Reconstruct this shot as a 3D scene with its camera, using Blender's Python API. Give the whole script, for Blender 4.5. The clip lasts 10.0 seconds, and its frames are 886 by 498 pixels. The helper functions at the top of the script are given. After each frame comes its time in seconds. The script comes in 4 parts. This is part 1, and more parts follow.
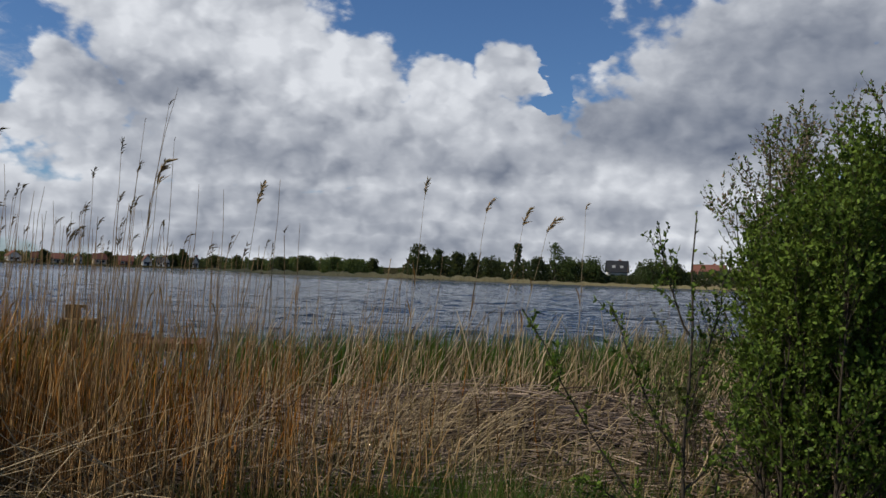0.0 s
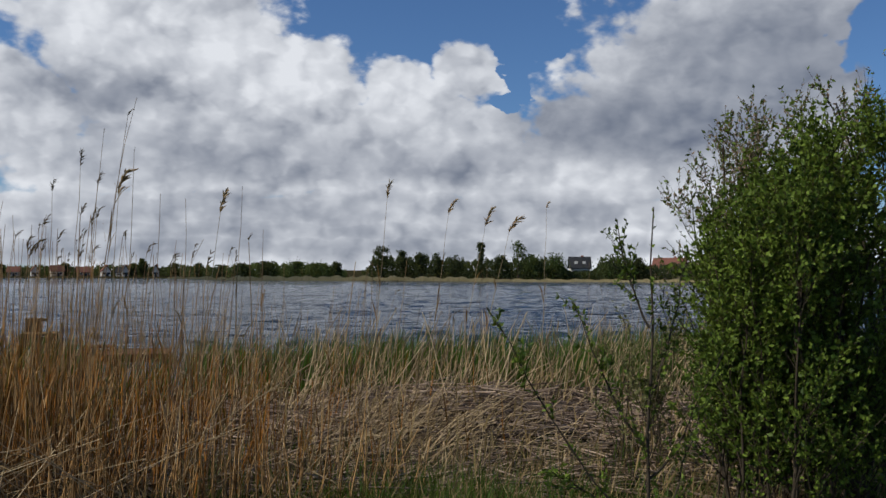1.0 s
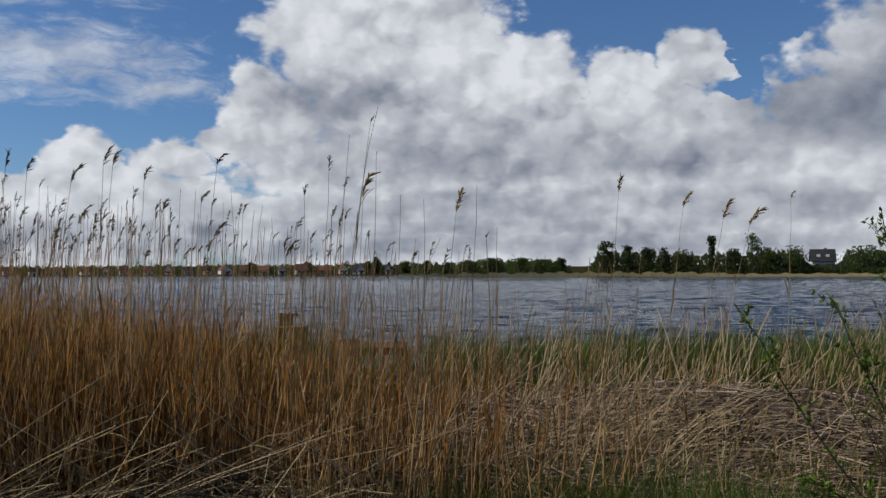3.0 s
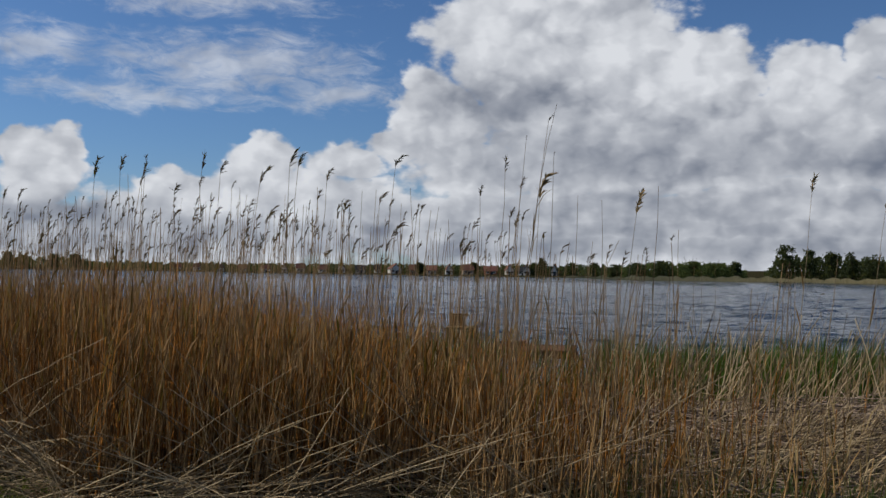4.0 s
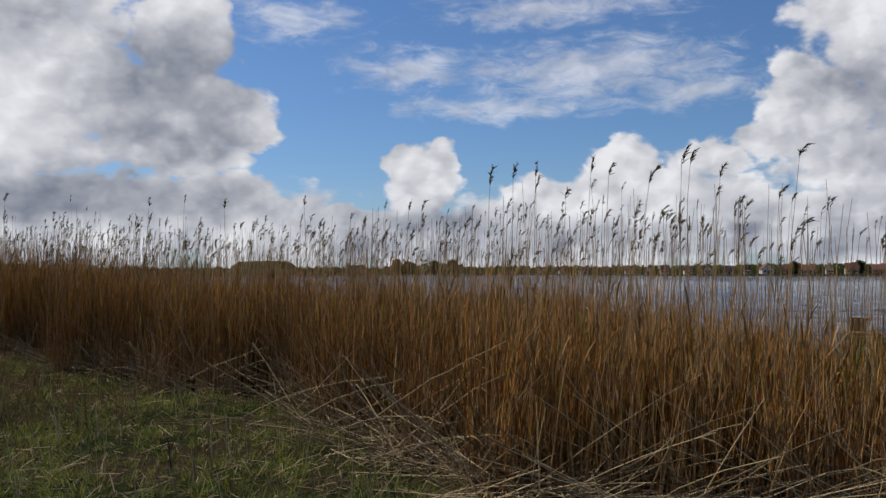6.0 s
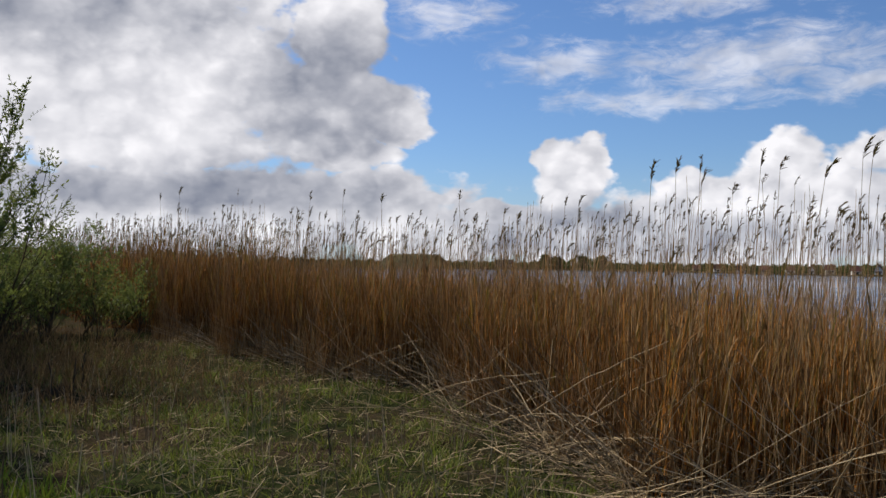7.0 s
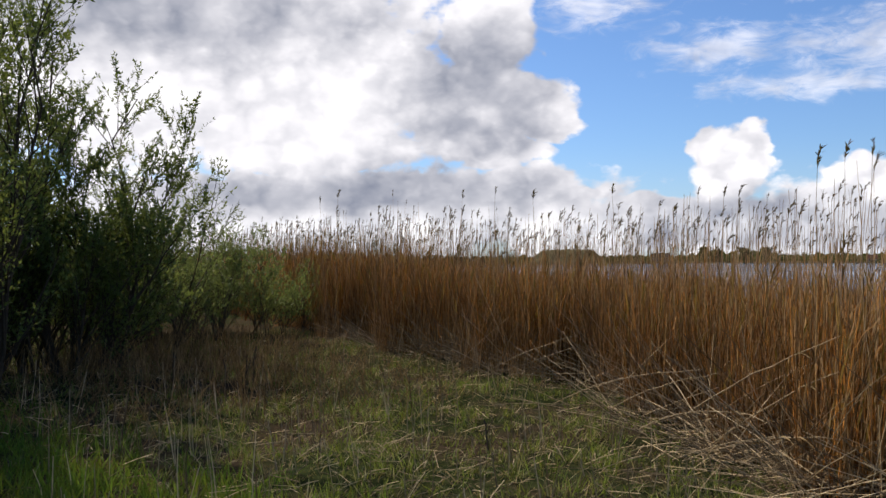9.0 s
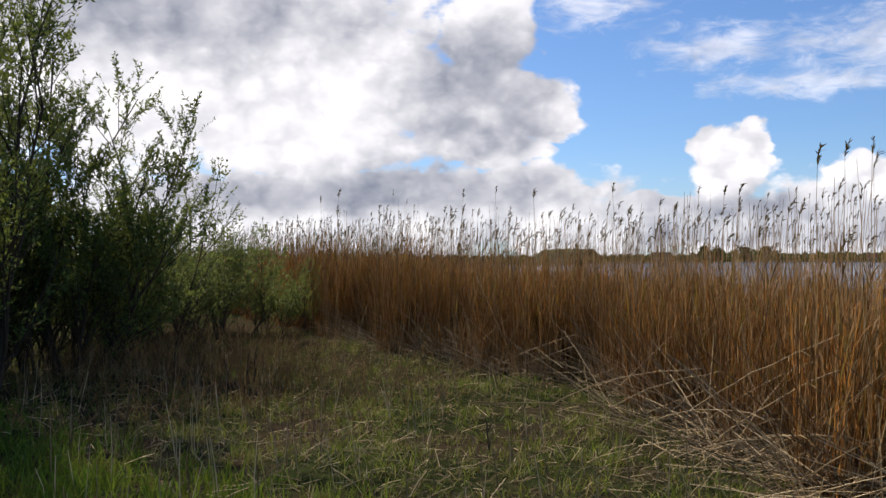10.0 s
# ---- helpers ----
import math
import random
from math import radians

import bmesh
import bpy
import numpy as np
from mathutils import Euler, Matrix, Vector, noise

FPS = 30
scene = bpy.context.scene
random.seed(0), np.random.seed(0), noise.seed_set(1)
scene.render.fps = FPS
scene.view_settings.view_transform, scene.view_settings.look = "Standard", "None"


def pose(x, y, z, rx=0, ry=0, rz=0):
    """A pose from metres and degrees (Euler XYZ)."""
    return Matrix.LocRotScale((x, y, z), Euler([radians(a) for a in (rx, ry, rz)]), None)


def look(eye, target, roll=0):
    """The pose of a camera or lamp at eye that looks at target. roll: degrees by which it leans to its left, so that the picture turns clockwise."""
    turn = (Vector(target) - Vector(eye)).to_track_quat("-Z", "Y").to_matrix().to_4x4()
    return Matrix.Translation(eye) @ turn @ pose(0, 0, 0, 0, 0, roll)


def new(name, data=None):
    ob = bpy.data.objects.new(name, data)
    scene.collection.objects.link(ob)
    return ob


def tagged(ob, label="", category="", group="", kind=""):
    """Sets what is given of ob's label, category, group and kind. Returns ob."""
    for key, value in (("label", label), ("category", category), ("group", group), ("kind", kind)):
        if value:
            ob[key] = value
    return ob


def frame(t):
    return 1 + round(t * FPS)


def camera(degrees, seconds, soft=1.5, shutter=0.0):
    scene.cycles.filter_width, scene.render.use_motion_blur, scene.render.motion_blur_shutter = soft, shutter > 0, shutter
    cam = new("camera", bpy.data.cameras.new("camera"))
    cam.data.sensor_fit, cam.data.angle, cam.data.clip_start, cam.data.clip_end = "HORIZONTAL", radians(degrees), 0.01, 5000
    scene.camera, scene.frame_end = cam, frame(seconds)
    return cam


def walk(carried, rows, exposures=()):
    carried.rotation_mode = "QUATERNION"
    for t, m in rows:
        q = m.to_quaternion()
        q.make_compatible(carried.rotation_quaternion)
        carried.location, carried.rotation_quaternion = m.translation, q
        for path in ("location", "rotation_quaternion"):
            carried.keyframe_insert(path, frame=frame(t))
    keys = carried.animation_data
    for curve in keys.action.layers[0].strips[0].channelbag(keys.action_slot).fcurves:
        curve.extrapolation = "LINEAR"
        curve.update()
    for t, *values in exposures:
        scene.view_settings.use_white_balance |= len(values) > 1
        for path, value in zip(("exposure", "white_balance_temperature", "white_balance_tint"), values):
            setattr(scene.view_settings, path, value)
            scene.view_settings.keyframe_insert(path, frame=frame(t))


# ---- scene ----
cam = camera(53.1, 10.0)
PATH = [
    (0, (-0.287, 0.246, 1.586), (-0.203, 2.244, 1.636), 1.9),
    (0.5, (-0.289, 0.201, 1.591), (-0.123, 2.194, 1.638), 0.0),
    (1, (-0.297, 0.174, 1.591), (-0.13, 2.166, 1.644), 0.1),
    (1.5, (-0.318, 0.092, 1.584), (-0.21, 2.089, 1.626), -1.1),
    (2, (-0.347, 0.141, 1.592), (-0.386, 2.14, 1.637), -1.0),
    (3.5, (-0.405, 0.173, 1.591), (-0.902, 2.11, 1.638), -0.0),
    (4, (-0.473, 0.229, 1.598), (-1.166, 2.104, 1.646), 0.5),
    (4.5, (-0.54, 0.243, 1.606), (-1.428, 2.034, 1.656), -0.1),
    (5, (-0.591, 0.235, 1.605), (-1.646, 1.934, 1.65), 0.7),
    (5.5, (-0.69, 0.271, 1.599), (-1.924, 1.845, 1.648), -0.2),
    (7, (-0.848, 0.251, 1.606), (-2.444, 1.456, 1.646), 0.6),
    (7.5, (-0.876, 0.245, 1.608), (-2.584, 1.285, 1.643), 0.0),
    (8, (-0.858, 0.245, 1.608), (-2.631, 1.172, 1.64), -0.9),
    (8.5, (-0.836, 0.238, 1.605), (-2.615, 1.152, 1.631), -0.8),
    (9, (-0.823, 0.23, 1.606), (-2.601, 1.145, 1.638), -0.5),
    (9.5, (-0.829, 0.229, 1.599), (-2.607, 1.143, 1.627), -0.4),
    (10, (-0.813, 0.221, 1.603), (-2.591, 1.135, 1.634), -0.6),
]
walk(cam, [(t, look(eye, target, roll)) for t, eye, target, roll in PATH], [(0, -0.43, 6380, 10), (1.5, -0.37, 6380, 10), (3.5, -0.48, 6400, 10), (4.5, -0.50, 6440, 10), (5.5, -0.39, 6520, 11), (7, -0.05, 6680, 13), (8, 0.24, 6800, 14), (10, 0.26, 6800, 14)])

# ---- world, sun ----
SUN_AZ, SUN_EL = 101.0, 42.0      # degrees to the left of +y, and up
sun_way = Vector((-math.sin(radians(SUN_AZ)) * math.cos(radians(SUN_EL)), math.cos(radians(SUN_AZ)) * math.cos(radians(SUN_EL)), math.sin(radians(SUN_EL))))
sun = new("sun", bpy.data.lights.new("sun", "SUN"))
sun.data.energy, sun.data.angle, sun.data.color = 5.0, radians(1.0), (1.0, 0.92, 0.79)
sun.matrix_world = look(sun_way * 100, (0, 0, 0))


class Nodes:
    """Short hand for building node trees."""

    def __init__(self, tree):
        self.tree = tree
        tree.nodes.clear()

    def node(self, kind, **values):
        n = self.tree.nodes.new(kind)
        for key, value in values.items():
            if key == "sockets":
                for name, v in value.items():
                    self.put(n.inputs[name], v)
            else:
                setattr(n, key, value)
        return n

    def put(self, socket, v):
        if isinstance(v, bpy.types.NodeSocket):
            self.tree.links.new(v, socket)
        else:
            socket.default_value = v

    def math(self, op, a, b=0.0, c=0.0, clamp=False):
        n = self.node("ShaderNodeMath", operation=op, use_clamp=clamp)
        for s, v in zip(n.inputs, (a, b, c)):
            self.put(s, v)
        return n.outputs[0]

    def vec(self, op, a, b=(0, 0, 0)):
        n = self.node("ShaderNodeVectorMath", operation=op)
        self.put(n.inputs[0], a)
        if op == "SCALE":
            self.put(n.inputs["Scale"], b)
        else:
            self.put(n.inputs[1], b)
        return n.outputs["Value"] if op in ("LENGTH", "DOT_PRODUCT") else n.outputs[0]

    def noise(self, vector, scale, detail=4.0, rough=0.55, distortion=0.0, colour=False):
        n = self.node("ShaderNodeTexNoise", sockets={"Scale": scale, "Detail": detail, "Roughness": rough, "Distortion": distortion})
        if vector is not None:
            self.put(n.inputs["Vector"], vector)
        return n.outputs["Color" if colour else "Fac"]

    def span(self, v, a, b, c=0.0, d=1.0, smooth=True):
        n = self.node("ShaderNodeMapRange", interpolation_type="SMOOTHSTEP" if smooth else "LINEAR")
        for s, x in zip(n.inputs, (v, a, b, c, d)):
            self.put(s, x)
        return n.outputs[0]

    def mix(self, fac, a, b, blend="MIX"):
        n = self.node("ShaderNodeMix", data_type="RGBA", blend_type=blend)
        self.put(n.inputs["Factor"], fac)
        for name, v in ((6, a), (7, b)):
            self.put(n.inputs[name], v if isinstance(v, bpy.types.NodeSocket) else (*v, 1.0))
        return n.outputs[2]


def blobs(k, p, rows):
    """The greatest of several soft ellipses (azimuth, elevation, half width, half height) at the point p."""
    out = None
    for az, el, ra, re in rows:
        d = k.vec("LENGTH", k.vec("MULTIPLY", k.vec("SUBTRACT", p, (az, el, 0)), (1 / ra, 1 / re, 0)))
        v = k.math("SUBTRACT", 1.0, d)
        out = v if out is None else k.math("MAXIMUM", out, v)
    return out


def make_sky():
    world = bpy.data.worlds.new("sky")
    scene.world = world
    world.use_nodes = True
    k = Nodes(world.node_tree)
    air = k.node("ShaderNodeTexSky", sky_type="NISHITA", sun_disc=False, sun_elevation=radians(SUN_EL), sun_rotation=radians(-SUN_AZ), air_density=1.0, dust_density=0.2, ozone_density=2.5)
    way = k.node("ShaderNodeTexCoord").outputs["Generated"]
    part_ = k.node("ShaderNodeSeparateXYZ", sockets={0: way})
    az = k.math("MULTIPLY", k.math("ARCTAN2", k.math("MULTIPLY", part_.outputs[0], -1.0), part_.outputs[1]), 57.2958)
    el = k.math("MULTIPLY", k.math("ARCSINE", part_.outputs[2]), 57.2958)
    at = k.node("ShaderNodeCombineXYZ", sockets={0: az, 1: el}).outputs[0]
    flat = k.vec("MULTIPLY", way, (1, 1, 1.7))
    # the cloud edges billow at three sizes
    big = k.vec("SUBTRACT", k.noise(flat, 8.0, 2.0, 0.5, colour=True), (0.5, 0.5, 0.5))
    small = k.vec("SUBTRACT", k.noise(flat, 30.0, 3.0, 0.5, colour=True), (0.5, 0.5, 0.5))
    p = k.vec("ADD", k.vec("ADD", at, k.vec("MULTIPLY", big, (2.0, 1.6, 0))), k.vec("MULTIPLY", small, (1.6, 1.3, 0)))
    p = k.vec("MULTIPLY", p, (1, 1, 0))

    def puffs(shift):
        """Heaped rounded puffs at three sizes, 0 to 1."""
        place = k.vec("ADD", k.vec("ADD", way, k.vec("SCALE", small, 0.03)), shift)
        total = None
        for size, weight in ((15.0, 0.55), (36.0, 0.33), (85.0, 0.12)):
            v = k.node("ShaderNodeTexVoronoi", feature="SMOOTH_F1", sockets={"Vector": place, "Scale": size, "Smoothness": 0.6})
            v = k.math("MULTIPLY", k.math("SUBTRACT", 0.95, v.outputs["Distance"]), weight)
            total = v if total is None else k.math("ADD", total, v)
        return total

    heap = puffs((0, 0, 0))
    # the heaps over the lake, the grey bank to the east, and the low bands along the horizon
    east = blobs(k, p, [
        (14, 13, 8.8, 6), (6.5, 12, 8, 4.0), (10, 16, 6, 4), (17.5, 15.2, 4.6, 3), (20.0, 10, 3.8, 2.6), (23.2, 7.9, 2.6, 1.5), (26.5, 6.9, 3.2, 1.5),
        (3.2, 13.2, 3, 2.1), (-1.6, 12.0, 2.5, 2.1), (-3, 9.3, 6, 3.4), (-6.4, 12.6, 2.9, 2.5), (-6.5, 8.7, 4, 2.4),
        (-24.5, 12.5, 13, 8), (-14, 8.3, 5, 3.4), (0, 2.5, 45, 3.8), (5, 8.5, 17, 3.6), (12, 21, 12, 5), (9, 6.6, 17, 2.6), (-20, 9, 9, 4), (-8, 6.4, 10, 2.4), (-19, 6, 9, 2.8), (21.4, 9.8, 3.0, 4.2)])
    west = blobs(k, p, [
        (31.4, 6.8, 3.0, 1.8), (30, 5.0, 8, 1.9), (37, 5.2, 2.6, 1.3), (44.9, 6.0, 2.7, 2.8), (43.4, 7.0, 1.4, 1.7), (46.3, 7.0, 1.3, 1.6), (49.6, 3.6, 3.4, 1.3), (38, 2.4, 16, 3.0), (50, 2.2, 14, 2.6),
        (76, 12.5, 20, 8.5), (59.0, 10, 5.4, 2.5), (56.5, 9.0, 3.8, 1.2), (60, 14.0, 4.2, 4.0), (62, 10.5, 6, 4), (68, 3.4, 26, 3.5), (57.5, 5.4, 4.0, 1.3), (60.5, 7.4, 5.0, 1.5), (71, 7.4, 10, 2.2)])
    torn = k.vec("MULTIPLY", k.vec("ADD", p, k.vec("MULTIPLY", small, (1.4, 1.2, 0))), (1, 1, 0))
    gaps = blobs(k, torn, [
        (-2.2, 16.6, 4.0, 1.4), (-6.4, 17.4, 4.2, 1.7), (-10.3, 14.4, 2.0, 0.9), (-9.6, 12.4, 0.8, 1.6), (-8.6, 10.4, 0.5, 0.8),
        (-3.6, 14.8, 0.6, 0.7), (-30.2, 13.6, 1.8, 1.6), (49.6, 7.6, 1.4, 1.0)])
    cover = k.math("SUBTRACT", k.math("MAXIMUM", east, west), k.math("MULTIPLY", k.math("MAXIMUM", k.math("ADD", gaps, 0.35), 0.0), 1.1))
    fine = k.noise(flat, 40.0, 6.0, 0.55)
    aside = k.math("MAXIMUM", k.math("SUBTRACT", k.math("ABSOLUTE", k.math("SUBTRACT", az, 34.0)), 62.0), k.math("SUBTRACT", el, 19.0))
    free = k.math("MULTIPLY", k.math("SUBTRACT", k.noise(flat, 2.6, 5.0, 0.55), 0.56), 4.0)
    cover = k.math("ADD", k.math("MULTIPLY", cover, k.span(aside, 0, 6, 1, 0)), k.math("MULTIPLY", free, k.span(aside, 0, 6)))
    thick = k.math("ADD", cover, k.math("ADD", k.math("MULTIPLY", k.math("SUBTRACT", fine, 0.5), 0.5), k.math("MULTIPLY", k.math("SUBTRACT", heap, 0.55), 0.85)))
    solid = k.span(thick, -0.04, 0.2)
    # thin high streaks
    streak = blobs(k, p, [(34, 12.6, 10, 2.2), (45.5, 13.0, 4.5, 1.4), (28, 11.4, 5, 1.6), (53, 16, 5, 1.4), (40, 10.6, 7, 1.0), (36, 16.5, 9, 1.1)])
    wisp = k.noise(k.vec("MULTIPLY", way, (1, 1, 3)), 22.0, 7.0, 0.65, 0.6)
    thin = k.math("MULTIPLY", k.span(k.math("ADD", streak, k.math("MULTIPLY", k.math("SUBTRACT", wisp, 0.5), 2.6)), -0.2, 1.1), 0.62)
    # grey bases and shaded sides
    deep = blobs(k, p, [(-19, 9.4, 13, 3.2), (-26, 13, 12, 5)])
    mild = blobs(k, p, [
        (8, 7.8, 15, 2.4), (-3, 6.9, 10, 1.8), (4, 4.0, 24, 1.3), (10, 1.6, 34, 0.9), (81, 15.5, 14, 3.2),
        (59.5, 12.0, 6.0, 3.8), (60, 9.0, 5.5, 2.0), (64, 4.8, 10, 2.0), (72, 4.3, 10, 1.6), (-12, 3.6, 14, 1.1), (45, 3.4, 5, 1.0), (12, 2.6, 26, 0.8), (16, 10.5, 7, 1.6), (40, 2.0, 12, 1.7)])
    grain = k.math("MULTIPLY", k.math("SUBTRACT", fine, 0.5), 0.3)
    deep = k.span(k.math("ADD", deep, grain), -0.5, 0.7)
    mild = k.span(k.math("ADD", mild, grain), -0.55, 0.75)
    dark = k.math("MAXIMUM", deep, k.math("MULTIPLY", mild, 0.58))
    # the side of each heap that is turned from the sun is greyer
    away = puffs(tuple(Vector((-0.5, 0.0, 0.86)) * 0.018))
    relief = k.math("SUBTRACT", away, heap)
    broad = k.span(k.noise(flat, 12.0, 3.0, 0.5), 0.35, 0.68)
    shade = k.math("ADD", k.math("ADD", k.math("MULTIPLY", dark, 0.66), k.math("MULTIPLY", broad, k.span(deep, 0.0, 0.7, 0.12, 0.05))), k.math("MULTIPLY", relief, k.math("MULTIPLY", k.span(dark, 0.1, 0.9, 0.9, 0.45), k.span(az, 47.0, 56.0, 1.0, 0.55))))
    shade = k.math("ADD", k.math("ADD", shade, 0.09), k.math("MULTIPLY", k.math("SUBTRACT", fine, 0.5), 0.12))
    # the creases between the heaps are grey, their rounded tops white
    shade = k.math("ADD", shade, k.math("MULTIPLY", k.math("SUBTRACT", 0.60, heap), k.span(deep, 0.0, 0.7, 0.6, 0.15)))
    # the bank of cloud grows thicker towards the sun
    shade = k.math("ADD", shade, k.math("MULTIPLY", k.span(az, 48.0, 58.0, 0.0, 0.13), mild), clamp=True)
    cloud = k.mix(k.span(shade, 0.0, 1.0, smooth=False), (0.98, 1.005, 1.05), (0.16, 0.195, 0.275))
    blue = k.mix(1.0, air.outputs[0], (0.060, 0.080, 0.106), "MULTIPLY")
    haze = k.span(el, -1.0, 8.0, 0.42, 0.0)
    blue = k.mix(haze, blue, (0.42, 0.51, 0.62))
    sky = k.mix(k.math("MAXIMUM", solid, thin), blue, cloud)
    back = k.node("ShaderNodeBackground", sockets={"Color": sky, "Strength": 1.0})
    out = k.node("ShaderNodeOutputWorld")
    k.put(out.inputs[0], back.outputs[0])


make_sky()

# ---- materials ----
def surface(name, low, high, rough=0.8, scale=8.0, bump=0.0, bump_scale=60.0, third=None, leafy=0.0, by="island", spread=0.6, metal=0.0, gloss=0.08, few=1.0):
    """A two-scale varied paint from low to high; leafy lets light through."""
    m = bpy.data.materials.new(name)
    m.use_nodes = True
    k = Nodes(m.node_tree)
    place = k.node("ShaderNodeNewGeometry")
    if by == "island":
        chance = place.outputs["Random Per Island"]
    else:
        chance = k.node("ShaderNodeObjectInfo").outputs["Random"]
    if few != 1.0:
        chance = k.math("POWER", chance, few)
    where = k.node("ShaderNodeTexCoord").outputs["Object"]
    patch = k.noise(where, scale, 5.0, 0.6)
    fac = k.math("ADD", k.math("MULTIPLY", chance, spread), k.math("MULTIPLY", k.span(patch, 0.3, 0.7), 1.0 - spread), clamp=True)
    colour = k.mix(fac, low, high)
    if third:
        colour = k.mix(k.span(k.noise(where, scale * 0.23, 4.0, 0.6), 0.5, 0.66), colour, third)
    p = k.node("ShaderNodeBsdfPrincipled", sockets={"Base Color": colour, "Roughness": rough, "Metallic": metal, "Specular IOR Level": gloss})
    if bump:
        b = k.node("ShaderNodeBump", sockets={"Strength": bump, "Distance": 0.02, "Height": k.noise(where, bump_scale, 4.0, 0.6)})
        k.put(p.inputs["Normal"], b.outputs[0])
    shader = p.outputs[0]
    if leafy:
        t = k.node("ShaderNodeBsdfTranslucent", sockets={"Color": k.mix(0.35, colour, (0.30, 0.32, 0.04))})
        mixed = k.node("ShaderNodeMixShader", sockets={0: leafy, 1: shader, 2: t.outputs[0]})
        shader = mixed.outputs[0]
    out = k.node("ShaderNodeOutputMaterial")
    k.put(out.inputs[0], shader)
    return m


def make_ground_paint():
    m = bpy.data.materials.new("earth_and_turf")
    m.use_nodes = True
    k = Nodes(m.node_tree)
    where = k.node("ShaderNodeTexCoord").outputs["Object"]
    coarse, fine = k.noise(where, 0.55, 5.0, 0.62), k.noise(where, 9.0, 6.0, 0.65)
    turf = k.mix(k.span(fine, 0.35, 0.65), (0.013, 0.018, 0.007), (0.034, 0.042, 0.015))
    litter = k.mix(k.span(k.noise(where, 30.0, 5.0, 0.7), 0.35, 0.65), (0.022, 0.016, 0.010), (0.07, 0.052, 0.032))
    colour = k.mix(k.span(coarse, 0.42, 0.58), turf, litter)
    p = k.node("ShaderNodeBsdfPrincipled", sockets={"Base Color": colour, "Roughness": 1.0, "Specular IOR Level": 0.0})
    b = k.node("ShaderNodeBump", sockets={"Strength": 0.9, "Distance": 0.05, "Height": fine})
    k.put(p.inputs["Normal"], b.outputs[0])
    out = k.node("ShaderNodeOutputMaterial")
    k.put(out.inputs[0], p.outputs[0])
    return m


def make_water_paint():
    m = bpy.data.materials.new("lake_water")
    m.use_nodes = True
    k = Nodes(m.node_tree)
    where = k.node("ShaderNodeTexCoord").outputs["Object"]
    turned = k.node("ShaderNodeMapping", sockets={"Vector": where, "Rotation": (0, 0, radians(-14)), "Scale": (0.45, 1.0, 1.0)}).outputs[0]
    chop = k.noise(turned, 0.9, 3.0, 0.5, 0.4)
    ripple = k.noise(turned, 6.0, 4.0, 0.6, 0.4)
    swell = k.noise(turned, 0.12, 3.0, 0.5)
    height = k.math("ADD", k.math("MULTIPLY", chop, 0.50), k.math("MULTIPLY", ripple, 0.07))
    b = k.node("ShaderNodeBump", sockets={"Strength": 1.0, "Distance": 1.0, "Height": height})
    deep = k.mix(k.span(swell, 0.35, 0.65), (0.012, 0.02, 0.028), (0.022, 0.032, 0.04))
    p = k.node("ShaderNodeBsdfPrincipled", sockets={"Base Color": deep, "Roughness": 0.08, "IOR": 1.333, "Normal": b.outputs[0]})
    out = k.node("ShaderNodeOutputMaterial")
    k.put(out.inputs[0], p.outputs[0])
    return m


EARTH, WATER = make_ground_paint(), make_water_paint()
REED = surface("dry_reed", (0.030, 0.0085, 0.002), (0.64, 0.275, 0.058), 0.6, 2.2, leafy=0.10, spread=0.72, few=1.7)
BRUSH = surface("dead_weed", (0.055, 0.030, 0.013), (0.42, 0.27, 0.12), 0.8, 2.0, leafy=0.15, spread=0.8, few=1.5)
GOLD = surface("golden_reed", (0.07, 0.03, 0.009), (0.62, 0.385, 0.165), 0.6, 3.0, leafy=0.12, spread=0.8, few=1.3)
REED_LEAF = surface("dry_reed_leaf", (0.05, 0.020, 0.006), (0.40, 0.20, 0.065), 0.7, 3.0, leafy=0.3, spread=0.8, few=1.5)
MAT = surface("greyed_straw", (0.045, 0.030, 0.022), (0.50, 0.385, 0.29), 0.75, 3.0, spread=0.85, few=1.3)
STRAW = surface("bleached_straw", (0.06, 0.038, 0.018), (0.66, 0.51, 0.30), 0.7, 4.0, spread=0.85, few=1.4)
PANICLE = surface("reed_plume", (0.045, 0.03, 0.02), (0.16, 0.10, 0.06), 0.9, 20.0, leafy=0.2)
PLUME = surface("pale_reed_plume", (0.24, 0.16, 0.09), (0.50, 0.37, 0.23), 0.9, 20.0, leafy=0.3)
GREY_STEM = surface("weathered_reed", (0.09, 0.055, 0.028), (0.42, 0.28, 0.14), 0.7, 5.0)
SHOOT = surface("green_shoot", (0.022, 0.055, 0.010), (0.075, 0.135, 0.024), 0.5, 4.0, leafy=0.3)
GRASS = surface("meadow_grass", (0.012, 0.028, 0.005), (0.24, 0.32, 0.06), 0.55, 0.8, leafy=0.35, spread=0.85, few=1.6)
LUSH = surface("lush_shaded_grass", (0.010, 0.032, 0.004), (0.12, 0.26, 0.03), 0.5, 0.8, leafy=0.35, spread=0.8, few=1.4)
GRASS_PALE = surface("pale_meadow_grass", (0.04, 0.04, 0.016), (0.50, 0.45, 0.23), 0.6, 0.8, leafy=0.3, spread=0.85, few=1.6)
DRY_GRASS = surface("withered_grass", (0.08, 0.054, 0.024), (0.42, 0.31, 0.15), 0.8, 2.0, leafy=0.2)
BARK = surface("dark_bark", (0.03, 0.024, 0.018), (0.08, 0.065, 0.045), 0.85, 20.0, bump=0.5)
